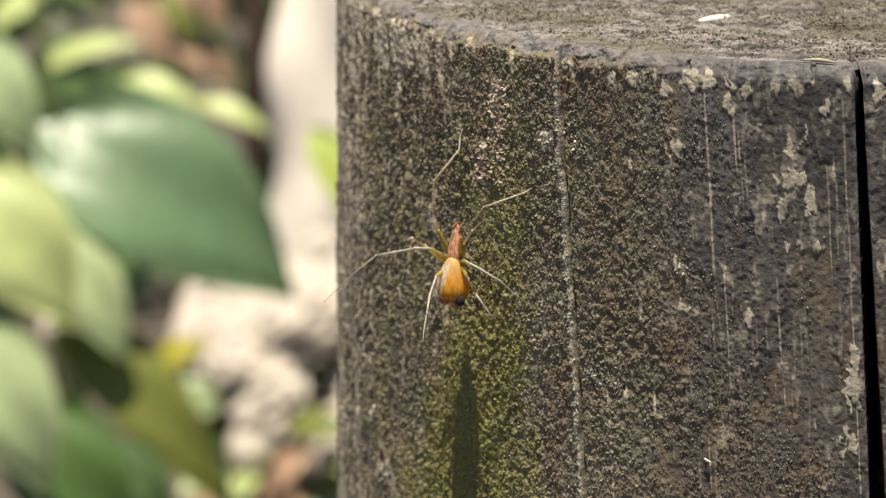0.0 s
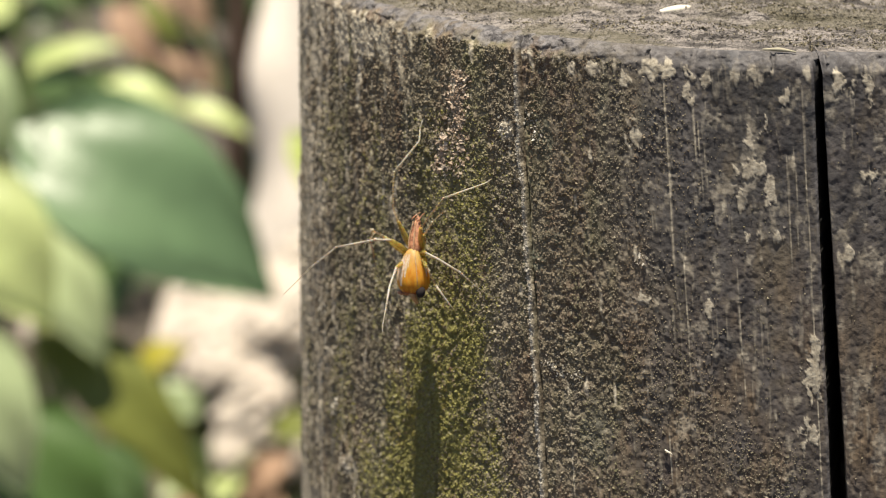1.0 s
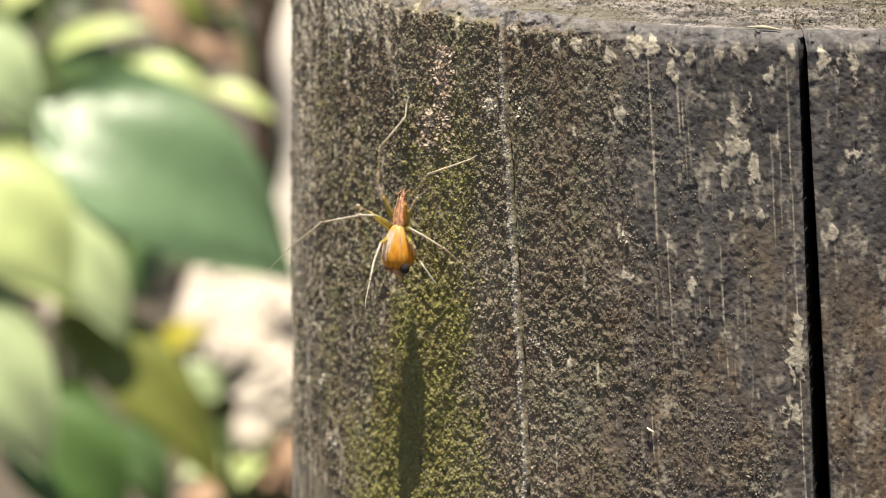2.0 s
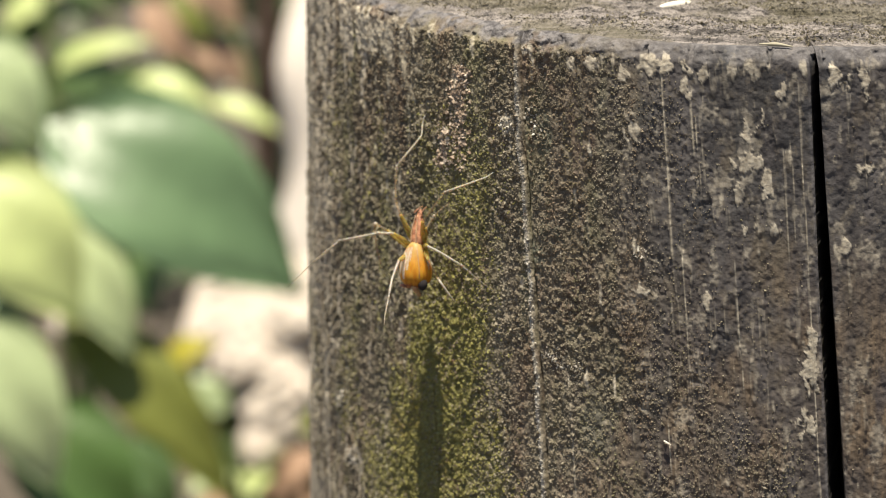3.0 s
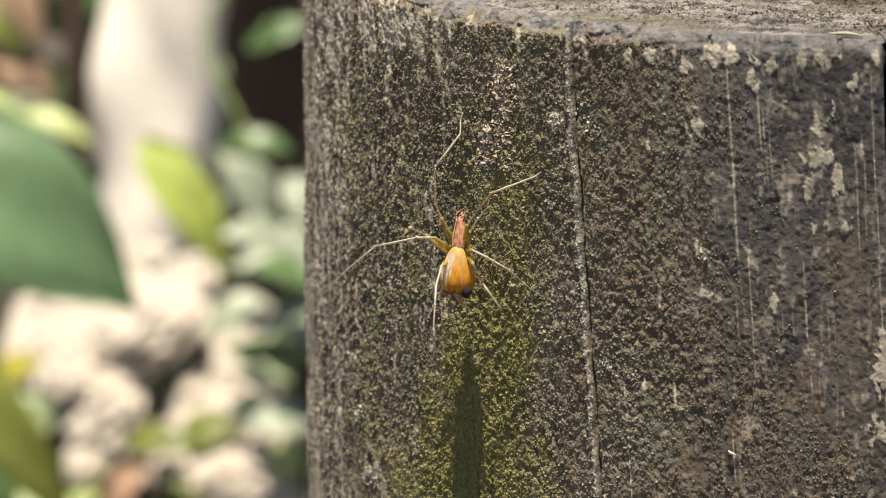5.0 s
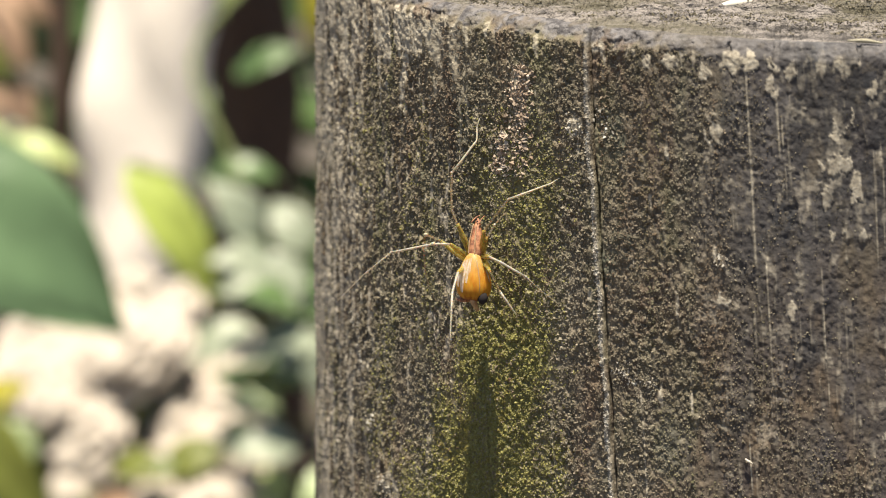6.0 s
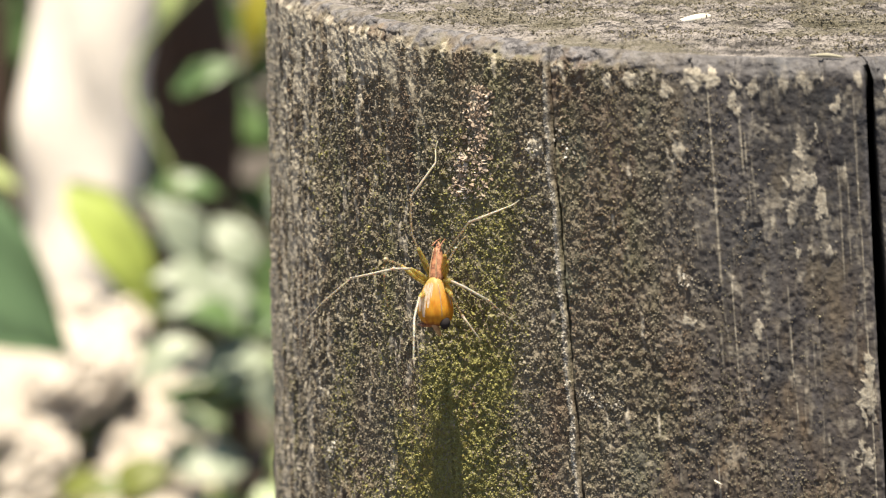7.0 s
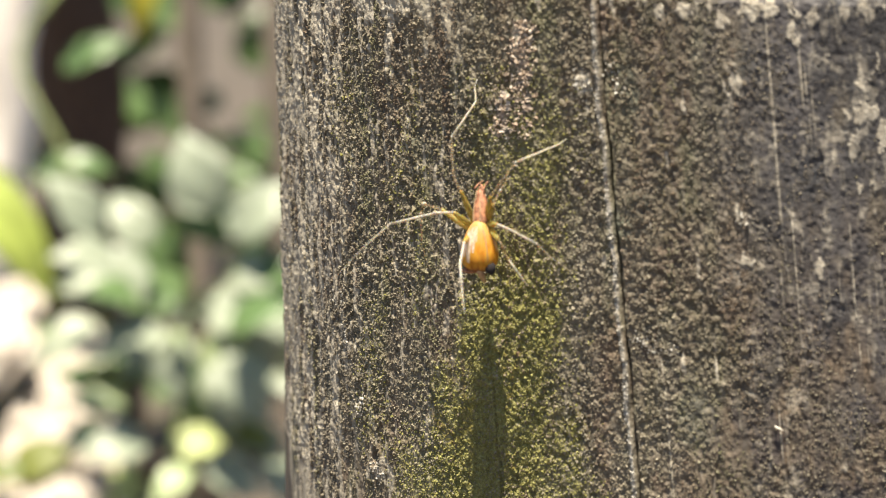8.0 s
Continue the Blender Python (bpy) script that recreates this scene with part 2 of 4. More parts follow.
def blade(bm, base, tip, width, face, curl=0.12, fold=0.12, thick=0.0004, widest=0.4, n=10, m=6):
    """A leaf blade from base to tip, about square to the direction face, folded along its midrib and bowed."""
    base, tip, face = Vector(base), Vector(tip), Vector(face).normalized()
    along = tip - base
    length = along.length
    along /= length
    side = along.cross(face).normalized()
    up = side.cross(along)
    layers = []
    for s in (0.5, -0.5):
        rows = []
        for i in range(n + 1):
            t = i / n
            w = width / 2 * max(0.012, 2.04 * (1.12 * t ** 0.6 * (1 - t) ** 1.05 if widest < 0.5 else 0.98 * (t * (1 - t)) ** 0.5))
            row = []
            for j in range(-m, m + 1):
                q = j / m
                lift = fold * w * abs(q) - curl * length * (2 * t - 1) ** 2 + 0.03 * width * math.sin(9 * t + 5 * q) * abs(q) + s * thick
                row.append(bm.verts.new(base + along * (t * length) + side * (q * w) + up * lift))
            rows.append(row)
        layers.append(rows)
    for rows, flip in zip(layers, (False, True)):
        for a, b in zip(rows, rows[1:]):
            for j in range(2 * m):
                f = (a[j], a[j + 1], b[j + 1], b[j])
                bm.faces.new(f[::-1] if flip else f)
    return bm


def on_post(theta, z, h=0.0):
    """A point of the post's side: degrees round from the front, millimetres from the top, millimetres proud."""
    r, q = 0.07 + h / 1000, radians(theta)
    return Vector((r * math.sin(q), -r * math.cos(q), TOP + z / 1000))


# ---- ground ----
def build_ground():
    xs = [-60, -20, -8, -4] + [-2.5 + 0.1 * i for i in range(41)] + [3, 8, 20, 60]
    ys = [-60, -20, -8, -3] + [-1 + 0.12 * i for i in range(46)] + [6, 9, 15, 30, 90]
    bm = bmesh.new()
    grid = [[bm.verts.new((x, y, 0.02 * noise.noise(Vector((x * 2, y * 2, 0))) if abs(x) < 3 and abs(y) < 6 else 0.0)) for x in xs] for y in ys]
    for a, b in zip(grid, grid[1:]):
        for i in range(len(xs) - 1):
            bm.faces.new((a[i], a[i + 1], b[i + 1], b[i]))
    ob = new("ground", finish(bm, "ground", SOIL))
    tagged(ob, "brown garden soil strewn with dry leaves", "ground", kind="structure")


# ---- the post ----
KNOT = (55.4, -67.0)      # degrees back from the front and millimetres from the top
CRACK, LINE = 6.4, -26.7      # degrees at which the open crack and the hairline crack start at the rim


def hashed(i, j, seed):
    h = np.sin(i * 127.1 + j * 311.7 + seed * 74.7) * 43758.5453
    return h - np.floor(h)


def value_noise(x, y, seed):
    """Smooth noise from 0 to 1 with cells of unit size."""
    x, y = np.asarray(x, float), np.asarray(y, float)
    i, j = np.floor(x), np.floor(y)
    u, v = x - i, y - j
    u, v = u * u * (3 - 2 * u), v * v * (3 - 2 * v)
    a, b = hashed(i, j, seed), hashed(i + 1, j, seed)
    c, d = hashed(i, j + 1, seed), hashed(i + 1, j + 1, seed)
    return (a * (1 - u) + b * u) * (1 - v) + (c * (1 - u) + d * u) * v


def fractal(x, y, seed, octaves=3):
    total, size = 0.0, 0.0
    for o in range(octaves):
        total = total + value_noise(x * 2 ** o, y * 2 ** o, seed + 17 * o) * 0.55 ** o
        size += 0.55 ** o
    return total / size


def step(x, lo, hi):
    t = np.clip((x - lo) / (hi - lo), 0, 1)
    return t * t * (3 - 2 * t)


def top_height(x, y):
    """Millimetres over the nominal top, from metres: the cut leans towards the front."""
    return 4.5 + 130.0 * y - 12.0 * x


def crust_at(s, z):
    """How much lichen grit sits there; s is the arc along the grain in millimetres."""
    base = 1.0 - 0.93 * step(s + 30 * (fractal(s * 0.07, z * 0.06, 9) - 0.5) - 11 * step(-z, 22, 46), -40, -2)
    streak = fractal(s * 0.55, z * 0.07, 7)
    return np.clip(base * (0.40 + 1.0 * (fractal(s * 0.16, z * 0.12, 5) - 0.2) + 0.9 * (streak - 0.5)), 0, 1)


def moss_at(theta, z):
    centre = -35.6 - 3.4 * step(-z, 44, 68)
    n = fractal(theta * 0.35, z * 0.13, 21)
    half = 6.2 + 4.6 * step(-z, 46, 70) + 5.0 * (n - 0.5)
    core = 1 - step(np.abs(theta - centre) / half, 0.30, 1.45)
    core = core * (0.34 + 0.66 * step(-z, 34, 46)) * (1 - 0.65 * (1 - step(-z, 12, 24)))
    # a second run beside the spider, and thin green films further round
    run = 0.6 * (1 - step(np.abs(theta + 32.6) / 2.6, 0.4, 1.2)) * step(-z, 20, 27)
    film = 0.13 * step(fractal(theta * 0.16, z * 0.05, 23), 0.52, 0.70) * (1 - step(theta, -48, -38)) * step(theta, -66, -56)
    return np.clip(np.maximum(np.maximum(core, run), film) * (0.55 + 0.9 * (n - 0.1)), 0, 1)


# bleached patches: degrees, millimetres from the top, half width and half height in millimetres
PATCHES = ((-34.2, -12.0, 1.2, 2.6), (-36.3, -19.6, 0.9, 1.9), (-27.6, -16.0, 0.8, 0.9), (-1.1, -23.5, 1.1, 1.5), (1.8, -22.0, 1.1, 1.9), (0.3, -19.5, 1.6, 1.2), (0.1, -14.3, 1.3, 1.6), (3.7, -28.2, 1.5, 0.9), (0.6, -28.0, 0.9, 0.8),
           (7.3, -44.8, 0.9, 3.2), (6.6, -45.6, 1.0, 1.4), (6.9, -54.5, 1.3, 1.6), (-5.4, -7.9, 1.0, 0.8), (-7.0, -10.2, 0.8, 1.2), (-9.3, -6.9, 1.7, 0.9),
           (-11.6, -7.2, 1.5, 0.9), (-14.0, -8.4, 1.0, 0.8), (-4.2, -37.8, 0.4, 0.9), (-11.2, -37.1, 1.0, 0.6), (-20.0, -7.2, 0.9, 0.9), (-17.4, -7.0, 1.4, 0.8),
           (9.4, -8.0, 1.3, 1.3), (12.0, -8.6, 0.8, 2.0), (3.0, -10.2, 0.7, 1.0), (12.6, -20.0, 0.8, 0.7), (10.5, -30.5, 0.7, 0.8), (-12.6, -16.2, 1.2, 1.2))
# cream runs below the rim on the shaded side, as above
RIM_RUNS = ((-68.9, -5.5, 1.0, 1.8), (-66.5, -11.0, 1.2, 2.0), (-62.0, -9.0, 0.8, 2.2), (-60.2, -5.0, 0.8, 1.3), (-56.0, -6.0, 1.7, 3.0), (-52.6, -5.8, 2.0, 3.8),
            (-49.8, -6.3, 1.5, 3.6), (-52.0, -12.0, 0.7, 3.0), (-46.6, -5.6, 1.2, 2.3), (-43.5, -4.6, 0.5, 1.0), (-57.5, -10.0, 0.7, 1.5), (-70.5, -15.0, 0.9, 3.0))
# thin bleached fibres: grain angle, from, to in millimetres, half width
STRANDS = ((-9.9, -7.0, -33.0, 0.17), (-7.0, -10.0, -19.0, 0.14), (-5.9, -17.0, -22.5, 0.10), (-6.5, -14.0, -26.0, 0.07), (2.6, -18.0, -32.0, 0.10), (-3.2, -33.0, -50.0, 0.07), (-22.9, -51.0, -70.0, 0.10),
           (3.4, -17.0, -30.0, 0.07), (-11.6, -55.0, -70.0, 0.07), (-8.8, -28.0, -52.0, 0.06), (4.6, -9.0, -72.0, 0.10), (-57.0, -20.0, -48.0, 0.10), (-33.5, -42.0, -75.0, 0.08))


def surface(theta, z):
    """Millimetres of radius and the look of the wood at degrees round and millimetres from the top (arrays)."""
    dep = top_height(0.068 * np.sin(np.radians(theta)), -0.068 * np.cos(np.radians(theta))) - z
    a = theta - LEAN * np.clip(dep, 0, 90)
    s = a * 1.2217
    st = theta * 1.2217
    crust = crust_at(s, z)
    moss = moss_at(theta, z)
    r = 70 + 1.2 * (fractal(s * 0.05, z * 0.03, 1, 2) - 0.5) + 0.5 * (fractal(s * 0.3, z * 0.1, 2) - 0.5)
    r = r + 0.22 * (fractal(s * 1.3, z * 0.07, 3) - 0.5)
    # thin raised fibres and small pits
    fibre = (1 - np.abs(2 * fractal(s * 0.55, z * 0.05, 151, 3) - 1)) ** 9 * step(fractal(s * 0.4, z * 0.15, 153), 0.40, 0.62)
    pit = step(fractal(s * 1.0, z * 0.8, 155), 0.62, 0.74)
    rough = (0.14 + 0.54 * np.maximum(crust, moss)) * (fractal(s * 1.35, z * 1.15, 4) - 0.5) + (0.03 + 0.34 * np.maximum(crust, moss)) * (value_noise(s * 3.2, z * 2.7, 6) - 0.5)
    rough = rough - (0.06 + 0.20 * crust) * pit + 0.10 * (fractal(s * 2.6, z * 1.5, 157, 2) - 0.5)
    r = r + 0.26 * fibre
    # bleached wood
    bend = 2.2 * (fractal(st * 0.5, z * 0.5, 33) - 0.5)
    edge = fractal(s * 1.25 + bend, z * 0.42 - 0.4 * bend, 31, 4)
    pale = np.zeros_like(r)
    for pt, pz, pw, ph in PATCHES:
        d = np.hypot((theta - pt) * 1.2217 / pw, (z - pz) / ph)
        pale = np.maximum(pale, step(1.0 - d + 4.2 * (edge - 0.5), 0.05, 0.25) * 0.95)
    comb = fractal(st * 1.5, z * 0.22, 163, 3)
    for pt, pz, pw, ph in RIM_RUNS:
        d = np.hypot((theta - pt) * 1.2217 / pw, (z - pz) / ph)
        pale = np.maximum(pale, step(1.15 - d + 1.8 * (comb - 0.5) + 0.8 * (edge - 0.5), 0.0, 0.3) * 0.9)
    drip = fractal(s * 0.75, z * 0.16, 41) + 0.22 * (fractal(s * 1.7, z * 0.5, 43) - 0.5)
    under = (1 - step(dep, 5.0, 12.0)) * step(dep, 1.0, 2.0)
    left = 1 - step(theta, -46, -41)
    pale = np.maximum(pale, step(drip + 0.10 * under * left * (0.6 + 0.8 * fractal(s * 1.3, z * 0.14, 49)) - 0.06 + 0.17 * (1 - step(dep, 2.5, 5.5)) * step(dep, 1.2, 1.8) * step(theta, -48, -40) + 0.0, 0.72, 0.82) * 0.95)
    # cream runs below the rim on the far side, each of its own length, and blotches along the shaded edge
    column = fractal(s * 0.62 + bend * 0.12, z * 0.035, 141, 3)
    run = 2.5 + 15.0 * fractal(s * 0.45, s * 0, 143) ** 1.5 + 4.0 * (fractal(s * 1.0, z * 0.4, 145) - 0.5)
    ragged = 0.46 * (fractal(st * 1.3, z * 0.26, 147, 4) - 0.5)
    runs = step(column + ragged, 0.46, 0.50) * (1 - step(dep, run - 1.5, run + 1.0)) * step(dep, 2.2, 3.0) * (1 - step(theta, -47, -40))
    far = step(fractal(st * 0.85, z * 0.13, 149, 4) + ragged + 0.13 * (1 - step(theta, -76, -62)), 0.55, 0.60) * (1 - step(theta, -66, -54))
    fleck = step(fractal(st * 1.6, z * 0.32, 159, 3) + 0.3 * (fractal(s * 0.2, z * 0.07, 161) - 0.5), 0.61, 0.67) * (1 - step(theta, -46, -34))
    pale = np.maximum(pale, np.maximum(0.92 * np.maximum(runs, 0.85 * far), 0.7 * fleck))
    r = r + rough * (1 - 0.5 * pale) + 0.12 * pale
    mottle = fractal(st * 0.5, z * 0.32, 45) + 0.5 * (fractal(st * 1.8, z * 1.2, 47) - 0.5)
    pale = np.maximum(pale, 0.45 * step(mottle, 0.60, 0.80) * step(s, -30, -12))
    pale = np.maximum(pale, 0.32 * step(fibre, 0.45, 0.9) * (0.4 + 0.6 * step(s, -40, -20)))
    for ga, z0, z1, w in STRANDS:
        wob = 0.35 * (value_noise(z * 0.14, z * 0 + ga, 51) - 0.5)
        m = np.exp(-((s - ga * 1.2217 - wob) / (0.75 * w)) ** 2) * step(-z, -z0 - 1, -z0 + 1) * (1 - step(-z, -z1 - 2, -z1 + 1))
        pale = np.maximum(pale, np.minimum(1, 1.1 * m * (0.6 + 0.6 * value_noise(z * 0.9, z * 0, 53))))
        r = r + 0.22 * m
    # hairline crack with its raised, bleached edge
    wob = 0.9 * (fractal(z * 0.16, z * 0, 61) - 0.5)
    d = s - LINE * 1.2217 - wob
    open_ = (0.22 + 0.16 * value_noise(z * 0.3, z * 0, 63)) * (0.6 + 0.4 * step(dep, 3, 9))
    r = r - 1.7 * np.exp(-((d - 0.30) / (0.75 * open_)) ** 2) + 0.12 * np.exp(-((d + 0.25) / 0.28) ** 2)
    pale = np.maximum(pale, np.exp(-((d + 0.22) / 0.23) ** 2) * np.clip(0.5 + 1.1 * fractal(z * 0.5, s * 0.6, 65), 0.45, 1))
    # a fine crack in the moss, and a small knot hole
    d = st - (-38.6 + 0.06 * (-z - 47.8)) * 1.2217 - 0.6 * (fractal(z * 0.2, z * 0, 165) - 0.5)
    r = r - 0.9 * np.exp(-(d / 0.10) ** 2) * step(-z, 41, 45)
    d = np.hypot(st + KNOT[0] * 1.2217, (z - KNOT[1]) * 0.6)
    r = r - 1.1 * np.exp(-(d / 0.5) ** 2) + 0.35 * np.exp(-((d - 1.0) / 0.4) ** 2)
    pale = np.maximum(pale, 0.5 * np.exp(-((d - 1.1) / 0.35) ** 2) * step(-theta, KNOT[0], KNOT[0] + 0.6))
    brown = step(s, -36, -16) * step(-z, 26, 48) * (0.25 + 0.95 * step(fractal(s * 0.16, z * 0.07, 71, 4), 0.32, 0.60)) + 0.35 * step(-st, 58, 66)
    grey = 0.92 * step(s, -30, -10)
    lip = (1 - step(dep + 3.4 * (fractal(st * 0.5, dep * 0.5, 81, 4) - 0.5) + 0.7 * (1 - step(theta, -50, -38)), 1.3, 2.3)) * (0.55 + 0.45 * step(fractal(st * 0.9, dep * 1.2, 85, 4), 0.35, 0.55))
    lip = lip * (1 - 0.4 * step(theta, -24, -12))
    lip = np.maximum(lip, 0.7 * np.exp(-((s - (CRACK - 0.62 - 0.0085 * np.clip(dep, 0, 90)) * 1.2217) / 0.20) ** 2) * (0.5 + 0.6 * fractal(z * 0.3, s, 83)))
    return r, dict(pale=np.clip(pale * (1 - lip), 0, 1), moss=moss, crust=crust, brown=np.clip(brown, 0, 1), grey=grey, lip=lip), dep, a


def build_post():
    fine = 0.16 / 1.2217
    b = np.concatenate((np.arange(-88.0, 22.0, fine), np.arange(22.0, 272.0, 3.0)))
    b = b[np.abs(b - CRACK) > 0.60]
    b = np.sort(np.concatenate((b, CRACK + np.array((-0.57, -0.53, -0.5, -0.49, -0.46, -0.2, 0.0, 0.2, 0.46, 0.49, 0.5, 0.53, 0.57)))))
    dep = np.concatenate((np.arange(0.0, 3.0, 0.14), np.arange(3.0, 76.0, 0.17), np.arange(77, 100, 3.0), np.arange(100, 611, 30.0)))
    off = b - CRACK
    n, rows = len(b), len(dep)
    D, B = np.meshgrid(dep, off, indexing="ij")
    w = 0.44 + 0.0085 * np.minimum(D, 90) + 0.10 * (fractal(D * 0.22, D * 0, 91) - 0.5)
    A = np.abs(B)
    moved = np.where(A <= 0.5, B * w / 0.5, np.where(A < 3, np.sign(B) * (w + (A - 0.5) / 2.5 * (3 - w)), B))
    theta = CRACK + moved + LEAN * np.minimum(D, 90)
    inside = A < 0.495
    theta_in = theta + np.where(inside, np.where(A < 0.475, 7.0, 0.2) * np.clip((D - 0.6) / 8, 0.03, 1), 0)      # the crack runs in slantwise
    q = np.radians(theta)
    edge = top_height(0.068 * np.sin(q), -0.068 * np.cos(q))
    Z = np.where(D < 76, edge - D, -D + edge * np.clip((100 - D) / 24, 0, 1))
    r, looks, _, _ = surface(theta, np.maximum(Z, -90))
    t = np.clip(1 - D / 2.4, 0, 1)
    r = r - 2.4 * (1 - np.sqrt(1 - t * t)) - 2.4 * t * (fractal(theta * 0.6, D * 0.7, 93, 5) - 0.38) - 1.1 * np.sqrt(t) * step(value_noise(theta * 1.05, theta * 0, 95) + 0.4 * (fractal(theta * 2.6, D * 1.2, 97) - 0.5), 0.66, 0.80)
    r = r - np.where(inside, 25.0 * np.clip((D - 0.6) / 8, 0.03, 1) * np.where(A < 0.3, 1.0, np.where(A < 0.475, 0.85, 0.08)), 0)
    r = r - np.where(~inside & (A < 0.8), 0.18 * (1 - (A - 0.5) / 0.3), 0)
    q = np.radians(theta_in)
    verts = np.stack((r / 1000 * np.sin(q), -r / 1000 * np.cos(q), TOP + Z / 1000), -1).reshape(-1, 3)
    looks = {key: val.reshape(-1) for key, val in looks.items()}
    i, j = np.meshgrid(np.arange(rows - 1), np.arange(n), indexing="ij")
    k = (j + 1) % n
    faces = [np.stack((i * n + j, (i + 1) * n + j, (i + 1) * n + k, i * n + k), -1).reshape(-1, 4)]
    # the cut top, ring by ring inwards
    scale = np.concatenate(((0.99, 0.975), np.arange(0.96, 0.3, -0.0035), (0.25, 0.15, 0.05)))
    x, y = verts[:n, 0][None] * scale[:, None], verts[:n, 1][None] * scale[:, None]
    mm, yy = x * 1000, y * 1000
    h = top_height(x, y) + 3.2 * (fractal(mm * 0.05, yy * 0.38, 101, 5) - 0.5) + 2.2 * (fractal(mm * 0.35, yy * 1.6, 103) - 0.5) + 0.9 * (fractal(mm * 1.6, yy * 1.9, 105) - 0.5)
    near = np.clip((1 - scale[:, None]) / 0.03, 0, 1)
    h = top_height(x, y) + (h - top_height(x, y)) * near
    h = h - 2.2 * np.where(np.abs(off)[None] < 0.48, np.clip((scale[:, None] - 0.86) / 0.1, 0, 1), 0)
    upper = np.stack((x, y, TOP + h / 1000), -1).reshape(-1, 3)
    first = len(verts)
    index = np.concatenate((np.arange(n)[None], first + np.arange(len(scale) * n).reshape(len(scale), n)))
    up = np.stack((index[:-1], np.roll(index[:-1], -1, 1), np.roll(index[1:], -1, 1), index[1:]), -1).reshape(-1, 4)
    faces.append(up)
    verts = np.concatenate((verts, upper))
    every = np.concatenate(faces)
    me = bpy.data.meshes.new("post")
    me.from_pydata(verts.tolist(), [], every.tolist())
    me.materials.append(WOOD)
    me.materials.append(END_GRAIN)
    slot = np.zeros(len(every), np.int32)
    slot[len(faces[0]):] = 1
    me.polygons.foreach_set("material_index", slot)
    me.polygons.foreach_set("use_smooth", np.ones(len(every), bool))
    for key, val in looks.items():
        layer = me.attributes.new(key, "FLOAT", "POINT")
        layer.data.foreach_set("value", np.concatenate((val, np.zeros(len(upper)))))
    return tagged(new("post", me), "weathered round wooden post with moss, lichen and a deep drying crack", "post")


def scatter(name, label, category, places, normals, sizes, material, seed, proud=0.36):
    """Thousands of small angular grains in one mesh."""
    rng = np.random.default_rng(seed)
    m = len(places)
    shape = np.array(((1, 0, 0), (-0.6, 0.8, 0), (-0.6, -0.8, 0), (0, 0, 1), (0, 0, -0.6)), float)
    quads = np.array(((0, 1, 3), (1, 2, 3), (2, 0, 3), (1, 0, 4), (2, 1, 4), (0, 2, 4)))
    rot = rng.normal(size=(m, 3, 3))
    rot, _ = np.linalg.qr(rot)
    stretch = rng.uniform(0.5, 1.3, (m, 1, 3))
    v = (shape[None] * stretch) @ rot * sizes[:, None, None] + (places + normals * sizes[:, None] * proud)[:, None]
    f = quads[None] + 5 * np.arange(m)[:, None, None]
    me = bpy.data.meshes.new(name)
    me.from_pydata(v.reshape(-1, 3).tolist(), [], f.reshape(-1, 3).tolist())
    me.materials.append(material)
    return tagged(new(name, me), label, category, kind="stuff")


def side_places(theta, z):
    r, looks, dep, a = surface(theta, z)
    t = np.clip(1 - dep / 2.4, 0, 1)
    r = r - 2.4 * (1 - np.sqrt(1 - t * t))
    q = np.radians(theta)
    nrm = np.stack((np.sin(q), -np.cos(q), q * 0), -1)
    return nrm * (r / 1000)[:, None] + np.array((0, 0, 1.0)) * (TOP + z / 1000)[:, None], nrm, looks, dep, a


